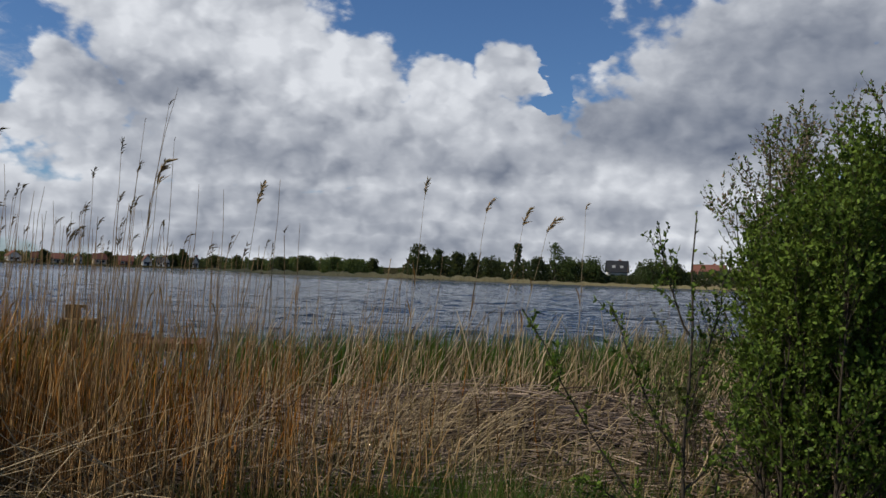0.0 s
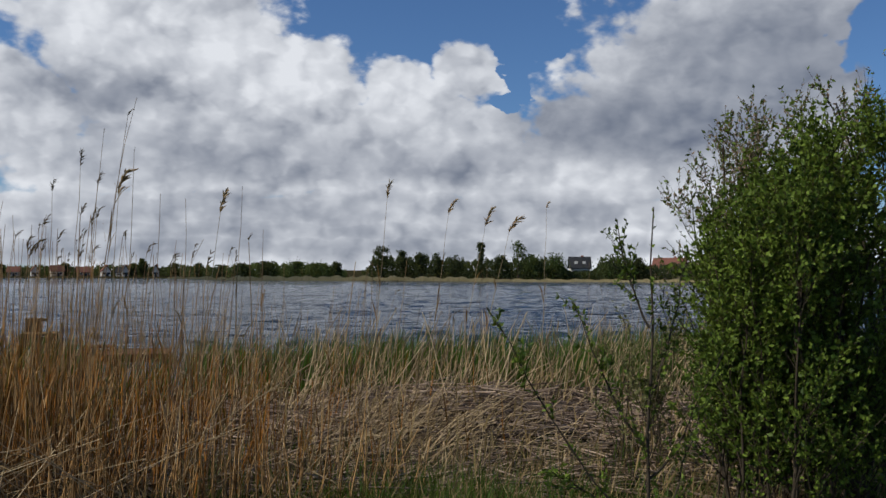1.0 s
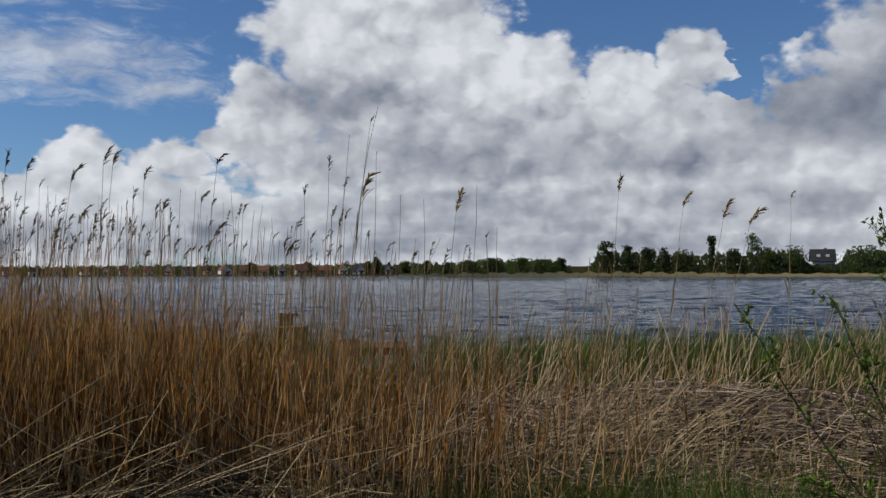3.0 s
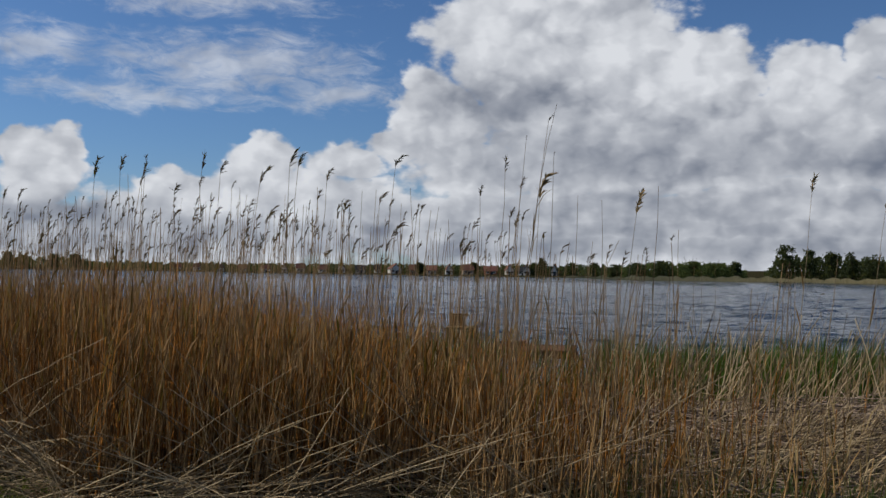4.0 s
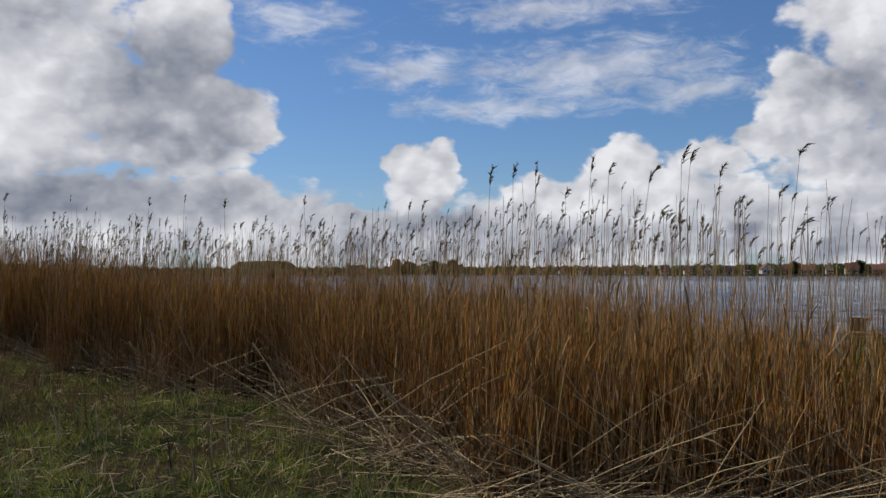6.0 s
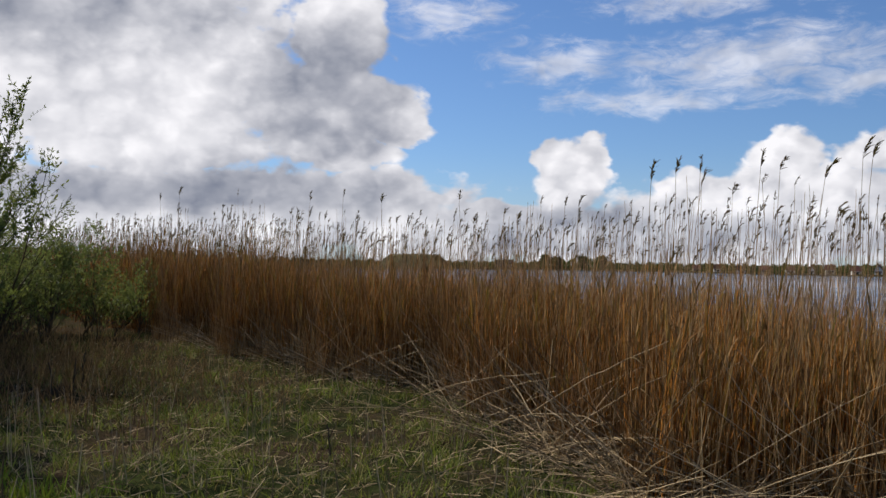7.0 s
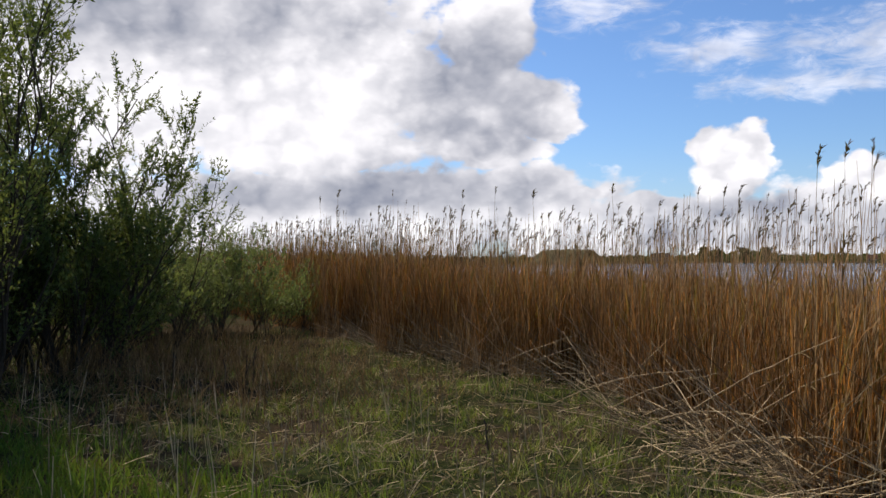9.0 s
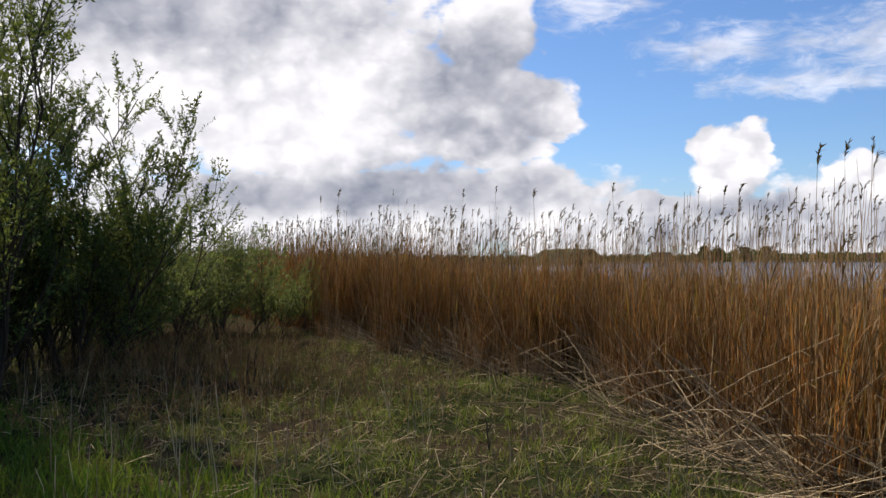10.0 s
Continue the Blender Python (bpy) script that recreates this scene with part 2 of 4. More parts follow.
LEAF_HAW = surface("bright_bush_leaf", (0.022, 0.05, 0.006), (0.19, 0.27, 0.045), 0.45, 1.2, leafy=0.22, spread=0.75, few=1.4)
LEAF_WILLOW = surface("willow_leaf", (0.036, 0.07, 0.02), (0.15, 0.21, 0.065), 0.45, 0.7, leafy=0.36)
LEAF_SALLOW = surface("greyish_willow_leaf", (0.06, 0.09, 0.03), (0.20, 0.26, 0.095), 0.5, 0.7, leafy=0.42)
BLOSSOM = surface("faded_catkins", (0.15, 0.10, 0.065), (0.38, 0.29, 0.21), 0.8, 3.0, leafy=0.3)
LEAF_PALE = surface("pale_young_leaf", (0.09, 0.10, 0.035), (0.27, 0.26, 0.12), 0.6, 2.0, leafy=0.3)
FAR_LEAF = surface("far_foliage", (0.035, 0.058, 0.022), (0.10, 0.14, 0.05), 0.7, 0.15, leafy=0.35)
FAR_DARK = surface("far_dark_foliage", (0.018, 0.028, 0.017), (0.06, 0.078, 0.036), 0.7, 0.15, leafy=0.35)
FAR_REED = surface("far_reed_fringe", (0.42, 0.34, 0.17), (0.68, 0.57, 0.32), 0.8, 0.2, leafy=0.4)
HILL = surface("far_hill_grass", (0.05, 0.048, 0.022), (0.13, 0.115, 0.05), 0.9, 0.12, bump=0.6, bump_scale=0.6, spread=0.0)
DECK = surface("weathered_plank", (0.05, 0.026, 0.016), (0.18, 0.09, 0.05), 0.8, 6.0, bump=0.4, by="object")
OCHRE = surface("tan_board", (0.13, 0.075, 0.03), (0.24, 0.15, 0.07), 0.75, 6.0, bump=0.4, by="object")
WALL_WHITE = surface("pale_render_wall", (0.55, 0.52, 0.46), (0.75, 0.73, 0.68), 0.85, 0.5, by="object", spread=0.3)
WALL_TAN = surface("sand_coloured_wall", (0.36, 0.29, 0.21), (0.5, 0.42, 0.31), 0.85, 0.5, by="object", spread=0.3)
WALL_RED = surface("red_brick_wall", (0.20, 0.075, 0.05), (0.30, 0.12, 0.08), 0.85, 0.5, by="object", spread=0.3)
ROOF_RED = surface("red_tile_roof", (0.13, 0.06, 0.045), (0.21, 0.095, 0.07), 0.8, 0.7, by="object", spread=0.4)
ROOF_DARK = surface("dark_slate_roof", (0.02, 0.021, 0.024), (0.045, 0.047, 0.05), 0.6, 0.7, by="object", spread=0.4)
PANE = surface("dark_window_pane", (0.02, 0.025, 0.03), (0.04, 0.05, 0.06), 0.08, 1.0, by="object", gloss=0.8)


# ---- builders ----
def mesh_of(name, verts, faces, material):
    """A mesh from an (n, 3) array and a list of (m, 3) or (m, 4) index arrays."""
    me = bpy.data.meshes.new(name)
    faces = [np.asarray(f, np.int32) for f in faces if len(f)]
    loops = np.concatenate([f.ravel() for f in faces])
    totals = np.concatenate([np.full(len(f), f.shape[1], np.int32) for f in faces])
    me.vertices.add(len(verts))
    me.vertices.foreach_set("co", np.asarray(verts, np.float32).ravel())
    me.loops.add(len(loops))
    me.loops.foreach_set("vertex_index", loops)
    me.polygons.add(len(totals))
    me.polygons.foreach_set("loop_start", np.r_[0, np.cumsum(totals)[:-1]].astype(np.int32))
    me.polygons.foreach_set("loop_total", totals)
    me.update(calc_edges=True)
    me.validate()
    if material:
        me.materials.append(material)
    return me


def joined(pieces):
    """Several (verts, [faces]) as one."""
    verts, faces, base = [], [], 0
    for v, fs in pieces:
        verts.append(v)
        faces += [np.asarray(f) + base for f in fs]
        base += len(v)
    return np.concatenate(verts), faces


def unit(v):
    return v / np.maximum(np.linalg.norm(v, axis=-1, keepdims=True), 1e-9)


def tubes(paths, radii, sides=3, capped=False):
    """Tapered stalks: paths (n, k, 3), radii (n, k)."""
    n, k, _ = paths.shape
    along = unit(np.gradient(paths, axis=1))
    ref = np.where(np.abs(along[..., 2:3]) > 0.9, np.array([1.0, 0, 0]), np.array([0, 0, 1.0]))
    a = unit(np.cross(along, ref))
    b = np.cross(along, a)
    ang = np.arange(sides) * 2 * np.pi / sides
    ring = a[:, :, None] * np.cos(ang)[:, None] + b[:, :, None] * np.sin(ang)[:, None]
    verts = (paths[:, :, None] + ring * radii[:, :, None, None]).reshape(-1, 3)
    i, j, s = np.meshgrid(np.arange(n), np.arange(k - 1), np.arange(sides), indexing="ij")
    s2 = (s + 1) % sides
    at = lambda jj, ss: ((i * k + jj) * sides + ss).ravel()
    quads = np.stack([at(j, s), at(j, s2), at(j + 1, s2), at(j + 1, s)], -1)
    return verts, [quads]


def ribbons(paths, widths, side):
    """Flat blades: paths (n, k, 3), widths (n, k), side (n, 3) across them."""
    n, k, _ = paths.shape
    off = side[:, None] * widths[..., None] / 2
    verts = np.stack([paths - off, paths + off], 2).reshape(-1, 3)
    i, j = np.meshgrid(np.arange(n), np.arange(k - 1), indexing="ij")
    at = lambda jj, s: ((i * k + jj) * 2 + s).ravel()
    return verts, [np.stack([at(j, 0), at(j, 1), at(j + 1, 1), at(j + 1, 0)], -1)]


def bent(base, lean, length, droop, k=5):
    """Paths from base along lean (n, 3), turning down by droop towards the tip."""
    t = np.linspace(0, 1, k)[None, :, None]
    flat = lean * np.array([1, 1, 0])
    path = base[:, None] + length[:, None, None] * (lean[:, None] * t + flat[:, None] * droop[:, None, None] * t**2 * 0.6 - np.array([0, 0, 1.0]) * droop[:, None, None] * t**2 * 0.5)
    return path


def leaves(at, way, size, width, rng, fold=0.25, simple=False):
    """Pointed leaves of four triangles, or two: places, directions, lengths."""
    n = len(at)
    side = unit(np.cross(way, rng.normal(size=(n, 3))))
    up = np.cross(side, way)
    L, W = size[:, None], (size * width)[:, None] / 2
    v = np.stack([at, at + way * L * 0.4 + side * W + up * W * fold, at + way * L, at + way * L * 0.4 - side * W + up * W * fold, at + way * L * 0.45], 1).reshape(-1, 3)
    b = np.arange(n)[:, None] * 5
    if simple:
        v = v.reshape(-1, 5, 3)[:, :4].reshape(-1, 3)
        b = np.arange(n)[:, None] * 4
        return v, [np.concatenate([b + [0, 1, 2], b + [0, 2, 3]])]
    f = np.concatenate([b + [0, 1, 4], b + [1, 2, 4], b + [2, 3, 4], b + [3, 0, 4]])
    return v, [f]


def part(name, geometry, material, parent=None, label=""):
    """One mesh object, under a thing or a part where one is given."""
    if isinstance(geometry, bmesh.types.BMesh):
        me = bpy.data.meshes.new(name)
        geometry.to_mesh(me)
        geometry.free()
        me.materials.append(material)
    elif isinstance(geometry, bpy.types.Mesh):
        me = geometry
    else:
        me = mesh_of(name, geometry[0], geometry[1], material)
    ob = new(name, me)
    if parent:
        ob.parent = parent
    if label:
        tagged(ob, label)
    return ob


def thing(name, m, label, category, group="", kind=""):
    ob = new(name)
    ob.matrix_world = m
    return tagged(ob, label, category, group, kind)


def box(bm, size, m, bevel=0.0):
    made = bmesh.ops.create_cube(bm, size=1.0, matrix=m @ Matrix.Diagonal((*size, 1)))
    if bevel:
        edges = list({e for v in made["verts"] for e in v.link_edges})
        bmesh.ops.bevel(bm, geom=edges, offset=bevel, segments=1, affect="EDGES")
    return bm


def boxed(size, m=Matrix(), bevel=0.0):
    return box(bmesh.new(), size, m, bevel)


EYE = np.array([-0.5, 0.2, 1.6])


def polar(az, far, z=0.0):
    """The place at an azimuth (degrees, left of +y) and distance from the path."""
    return np.array([EYE[0] - math.sin(radians(az)) * far, EYE[1] + math.cos(radians(az)) * far, z])


# ---- the lie of the land ----
LAKE = -0.5


def far_shore(az):
    return np.interp(az, [-80, -60, -20, -8, 2, 9, 12, 20, 33, 45, 58, 64, 72, 80], [60, 120, 200, 200, 215, 225, 300, 320, 450, 800, 850, 500, 60, 40])


def near_shore(x):
    return 15.5 + 0.5 * np.sin(x * 0.5) + 0.3 * np.sin(x * 1.3 + 1)


def land(x, y):
    """Height of the ground."""
    x, y = np.asarray(x, float), np.asarray(y, float)
    r = np.hypot(x, y)
    az = np.degrees(np.arctan2(-x, y))
    inside = np.minimum(y - near_shore(x), far_shore(az) - r)
    inside = np.where(y < 5, -10, inside)
    bank = np.interp(inside, [-3.5, 0, 4, 12], [0.0, LAKE, LAKE - 0.5, LAKE - 1.5])
    far = np.interp(r, [120, 260, 700, 3000], [0, 0.0, 1.0, 8.0])
    bumps = 0.05 * np.sin(x * 0.9 + 1) * np.sin(y * 0.8) + 0.03 * np.sin(x * 2.3) * np.sin(y * 2.1 + 2)
    return np.where(inside < -3.5, 0.0, bank) + np.where(inside < 0, far, 0) + bumps * np.exp(-r / 60)


def make_ground():
    radii = np.concatenate([[0.4], np.linspace(1, 30, 60), 30 * 1.07 ** np.arange(1, 73)])
    az = np.radians(np.arange(0, 360, 1.5))
    rr, aa = np.meshgrid(radii, az, indexing="ij")
    x, y = -np.sin(aa) * rr, np.cos(aa) * rr
    verts = np.stack([x, y, land(x, y)], -1).reshape(-1, 3)
    n = len(az)
    i, j = np.meshgrid(np.arange(len(radii) - 1), np.arange(n), indexing="ij")
    j2 = (j + 1) % n
    quads = np.stack([i * n + j, i * n + j2, (i + 1) * n + j2, (i + 1) * n + j], -1).reshape(-1, 4)
    verts = np.concatenate([verts, [[0, 0, float(land(0, 0))]]])
    first = np.arange(n)
    middle = np.stack([np.full(n, len(verts) - 1), np.roll(first, -1), first], -1)
    me = mesh_of("ground", verts, [quads, middle], EARTH)
    me.polygons.foreach_set("use_smooth", np.ones(len(me.polygons), bool))
    ob = new("ground", me)
    return tagged(ob, "rough green and brown lakeside meadow ground", "ground", kind="structure")


def wave_height(x, y):
    """Short wind waves running towards the near shore."""
    rng = np.random.default_rng(17)
    z = 0 * x
    for length in np.geomspace(0.42, 1.6, 34):
        turn = rng.normal(0.2, 0.3)
        k = 2 * np.pi / length
        crest = np.sin(k * (x * np.sin(turn) + y * np.cos(turn)) + rng.uniform(0, 6.28))
        z = z + 0.0058 * length**0.9 * (crest + 0.25 * crest**2)
    return z


def make_water():
    fine_r = 13.0 * 1.0052 ** np.arange(0, 530)
    radii = np.concatenate([[3, 5, 8, 11], fine_r, fine_r[-1] * 1.12 ** np.arange(1, 20)])
    az = np.radians(np.concatenate([np.arange(-46, 72, 0.3), np.arange(72, 314, 6)]))
    rr, aa = np.meshgrid(radii, az, indexing="ij")
    x, y = -np.sin(aa) * rr, np.cos(aa) * rr
    fade = np.interp(rr, [11, 14, 130, 195], [0, 1, 1, 0.0])
    verts = np.stack([x, y, LAKE + wave_height(x, y) * fade], -1).reshape(-1, 3)
    n = len(az)
    i, j = np.meshgrid(np.arange(len(radii) - 1), np.arange(n), indexing="ij")
    j2 = (j + 1) % n
    quads = np.stack([i * n + j, i * n + j2, (i + 1) * n + j2, (i + 1) * n + j], -1).reshape(-1, 4)
    me = mesh_of("water", verts, [quads], WATER)
    me.polygons.foreach_set("use_smooth", np.ones(len(me.polygons), bool))
    return tagged(new("water", me), "wind-ruffled grey-blue lake water", "water", kind="structure")


make_ground()
make_water()

# ---- the reed bed ----
def reed_front(x):
    return np.interp(x, [-30, -9.8, -8, -6.3, -4.5, -2.6, -1.6, 0.5], [7.1, 7.0, 6.6, 5.7, 5.4, 5.6, 5.8, 6.8]) + 0.25 * np.sin(x * 1.7) + 0.15 * np.sin(x * 4.1)


def azimuth(x, y):
    return np.degrees(np.arctan2(-(x - EYE[0]), y - EYE[1]))


def scatter(rng, n, x0, x1, y0, y1, keep):
    x, y = rng.uniform(x0, x1, n), rng.uniform(y0, y1, n)
    ok = rng.random(n) < keep(x, y)
    return x[ok], y[ok]


def stems(rng, x, y, height, lean_x, lean_spread, radius, k=5):
    n = len(x)
    base = np.stack([x, y, land(x, y) - 0.02], -1)
    lean = unit(np.stack([rng.normal(lean_x, lean_spread, n), rng.normal(0, lean_spread, n), np.ones(n)], -1))
    paths = bent(base, lean, height, np.abs(rng.normal(0, 0.10, n)), k)
    wob = rng.normal(0, 0.012, (n, k, 3)) * np.linspace(0, 1, k)[None, :, None]
    paths = paths + wob
    r = radius[:, None] * np.linspace(1, 0.45, k)[None]
    return paths, r


def plume_strands(rng, tips, ways, size, each=22):
    """Narrow nodding plumes at the stem tips, bent over to +x by the wind."""
    n = len(tips)
    t = rng.random((n, each)) * 0.85
    nod = rng.uniform(0.03, 0.5, n)[:, None, None]
    blown = np.array([1.0, 0.15, 0.0])
    down = np.array([0.0, 0.0, 1.0])
    tt, sz = t[..., None], size[:, None, None]
    at = tips[:, None] + sz * (ways[:, None] * (tt - 0.45) + nod * (blown * tt**2 * 0.75 - down * tt**2 * 0.55))
    along = ways[:, None] + nod * (blown * 1.5 * tt - down * 1.1 * tt)
    out = unit(along + rng.normal(0, 0.24, (n, each, 3)) + blown * rng.uniform(0, 0.3, (n, each, 1)))
    length = size[:, None] * rng.uniform(0.2, 0.42, (n, each))
    at, out, length = at.reshape(-1, 3), out.reshape(-1, 3), length.ravel()
    paths = bent(at, out, length, np.full(len(at), 0.35), 3)
    side = unit(np.cross(out, rng.normal(size=(len(at), 3))))
    w = np.array([0.005, 0.013, 0.002])[None] * (size.repeat(each) / 0.2)[:, None]
    return ribbons(paths, w, side)


def stem_leaves(rng, paths, per, length, width, low=0.25, high=0.9):
    n, k, _ = paths.shape
    which = np.repeat(np.arange(n), per)
    t = rng.uniform(low, high, len(which)) * (k - 1)
    i = np.minimum(t.astype(int), k - 2)
    f = (t - i)[:, None]
    at = paths[which, i] * (1 - f) + paths[which, i + 1] * f
    turn = rng.uniform(0, 2 * np.pi, len(which))
    out = unit(np.stack([np.cos(turn) * 0.5 + 0.15, np.sin(turn) * 0.5, rng.uniform(1.6, 4.5, len(which))], -1))
    L = rng.uniform(0.5, 1.2, len(which)) * length
    blade = bent(at, out, L, rng.uniform(0.0, 0.8, len(which)), 3)
    side = unit(np.cross(out, rng.normal(size=(len(which), 3))))
    return ribbons(blade, np.array([0.6, 1, 0.1])[None] * width * np.ones((len(which), 1)), side)


def mass_height(az):
    return np.interp(az, [-5, 8, 15, 25, 34, 42, 50, 60, 65, 68, 74, 80], [0.6, 0.78, 0.82, 0.92, 1.06, 1.16, 1.2, 1.30, 1.45, 1.62, 1.72, 1.65]) * (1 + 0.05 * np.sin(az * 1.7) * np.sin(az * 0.63 + 1))


def make_reed_bed():
    rng = np.random.default_rng(3)

    def dense(x, y):
        d, az = y - reed_front(x), azimuth(x, y)
        edge = np.clip(d / 0.5 + 0.25, 0, 1) * (d > -0.12)
        back = np.interp(d, [0, 1.5, 3, 6.5], [1, 1, 0.55, 0.3])
        thin = np.interp(az, [-4, 4, 10, 16, 20, 30], [0.015, 0.05, 0.13, 0.2, 0.38, 1.0])
        tuft = np.clip(0.25 + 1.1 * (0.5 + 0.5 * np.sin(x * 9.0 + 2.0 * np.sin(y * 5.0)) * np.sin(y * 7.0 + 1.7 * np.sin(x * 4.3))), 0, 1)
        return edge * back * thin * tuft * (y < near_shore(x) - 0.3)

    x, y = scatter(rng, 84000, -24, 1, 5, 13.5, dense)
    x2, y2 = scatter(rng, 16000, -48, -24, 6.5, 11, dense)
    x, y = np.concatenate([x, x2]), np.concatenate([y, y2])
    h = np.maximum(0.35, mass_height(azimuth(x, y)) * rng.normal(0.94, 0.23, len(x)))
    paths, r = stems(rng, x, y, h, 0.05, 0.105, rng.uniform(0.0034, 0.0072, len(x)), 3)
    tagged(part("reed_thicket", tubes(paths, r), REED), "dense stand of dry golden-brown reed stems by the lake", "reeds", kind="stuff")
    tagged(part("reed_leaves", stem_leaves(rng, paths[y < reed_front(x) + 2.4], 1, 0.36, 0.014, 0.1, 0.95), REED_LEAF), "dry curled brown leaves of the reed stand", "reeds", kind="stuff")

    front = (y < reed_front(x) + 2.8) & (azimuth(x, y) > 14)
    tagged(part("reed_top_leaves", stem_leaves(rng, paths[front], 1, 0.30, 0.012, 0.6, 1.0), GOLD), "pale golden blades among the tops of the reed stand", "reeds", kind="stuff")

    def tall(x, y):
        d, az = y - reed_front(x), azimuth(x, y)
        near = np.clip(d / 0.5 + 0.25, 0, 1) * np.interp(d, [0, 2.5, 4.5, 6.5], [1, 1, 0.6, 0.35])
        return near * np.interp(az, [-4, 4, 8, 13, 15, 20, 22, 30, 90], [0.02, 0.08, 0.22, 0.28, 0.4, 0.5, 0.6, 0.9, 0.8]) * (y < near_shore(x))

    x, y = scatter(rng, 13000, -40, 1, 5, 13.5, tall)
    az = azimuth(x, y)
    h = (1.45 + 0.85 * rng.random(len(x)) ** 0.8) * np.interp(az, [5, 20, 40, 60, 66, 75], [0.8, 0.95, 1.03, 1.08, 1.26, 1.3])
    paths, r = stems(rng, x, y, h, 0.03, 0.05, rng.uniform(0.0028, 0.0048, len(x)) * np.interp(az, [15, 30], [1.25, 1.0]), 6)
    tagged(part("reed_stalks", tubes(paths, r), GREY_STEM), "tall thin weathered reed stalks above the reed stand", "reeds", kind="stuff")
    headed = (h > 1.75) & (rng.random(len(x)) < 0.42)
    ways = unit(paths[:, -1] - paths[:, -2])[headed]
    size = rng.uniform(0.07, 0.17, headed.sum()) * np.interp(az[headed], [45, 60, 75], [1.0, 1.25, 1.5])
    tagged(part("reed_plumes", plume_strands(rng, paths[headed, -1] + ways * 0.03, ways, size, 16), PANICLE), "dark feathery seed plumes of last year's reeds", "reeds", kind="stuff")
    # golden stalks that thin out above the thicket
    x, y = scatter(rng, 9000, -26, 0, 5, 12, lambda x, y: tall(x, y) * np.interp(y - reed_front(x), [0, 3, 5], [1, 0.8, 0.2]) * np.interp(azimuth(x, y), [10, 19, 24], [0.45, 0.6, 1.0]))
    az = azimuth(x, y)
    h = mass_height(az) * rng.uniform(1.0, 1.5, len(x)) * np.interp(az, [15, 25, 58, 66], [1.15, 1.1, 0.95, 0.85])
    paths, r = stems(rng, x, y, h, 0.04, 0.06, rng.uniform(0.003, 0.0054, len(x)), 4)
    tagged(part("golden_stalks", tubes(paths, r), GOLD), "slender golden reed stalks thinning out above the thicket", "reeds", kind="stuff")
    # thick pale stalks along the front
    n = 3400
    x = rng.uniform(-20, 0.2, n)
    y = reed_front(x) + rng.gamma(1.5, 0.22, n) - 0.15
    some = rng.random(n) < np.interp(azimuth(x, y), [0, 12, 22], [0.25, 0.5, 1.0])
    x, y, n = x[some], y[some], int(some.sum())
    h = np.clip(mass_height(azimuth(x, y)) * rng.uniform(0.45, 1.2, n), 0.4, 1.7)
    paths, r = stems(rng, x, y, h, 0.05, 0.13, rng.uniform(0.004, 0.0072, n), 4)
    tagged(part("front_stalks", tubes(paths, r, 4), GOLD), "thick golden reed stalks along the front of the stand", "reeds", kind="stuff")
    # broken stalks that lean out of the front edge
    n = 850
    x = rng.uniform(-18, -1.4, n)
    y = reed_front(x) + rng.normal(0.05, 0.3, n)
    lean = unit(np.stack([rng.normal(0, 1.0, n), rng.normal(-0.35, 0.5, n), rng.uniform(0.15, 1.0, n)], -1))
    base = np.stack([x, y, land(x, y) + rng.uniform(0, 0.12, n)], -1)
    paths = bent(base, lean, rng.uniform(0.5, 1.5, n), rng.uniform(0, 0.2, n), 4)
    paths[..., 2] = np.maximum(paths[..., 2], land(paths[..., 0], paths[..., 1]) + 0.02)
    tagged(part("broken_reeds", tubes(paths, rng.uniform(0.0026, 0.0052, (n, 1)) * np.linspace(1, 0.6, 4)), STRAW), "broken pale reed stalks leaning from the reed edge", "reeds", kind="stuff")
    # long stalks that fell across the foot of the stand
    n = 170
    x = np.where(rng.random(n) < 0.75, rng.uniform(-7.8, -2.3, n), rng.uniform(-17, -7.8, n))
    y = reed_front(x) - rng.uniform(-0.05, 0.5, n)
    side = np.where(rng.random(n) < 0.6, 1.0, -1.0)
    lean = unit(np.stack([side * rng.uniform(0.5, 1.0, n), rng.normal(0.0, 0.22, n), np.abs(rng.normal(0.35, 0.4, n))], -1))
    base = np.stack([x, y, land(x, y) + rng.uniform(0.0, 0.15, n)], -1)
    paths = bent(base, lean, rng.uniform(0.5, 1.7, n), rng.uniform(0, 0.18, n), 6)
    paths[..., 2] = np.maximum(paths[..., 2], land(paths[..., 0], paths[..., 1]) + 0.02)
    tagged(part("crossed_straw", tubes(paths, rng.uniform(0.0024, 0.0044, (n, 1)) * np.linspace(1, 0.6, 6), 4), STRAW), "long pale reed stalks fallen crosswise before the stand", "straw", kind="stuff")


make_reed_bed()


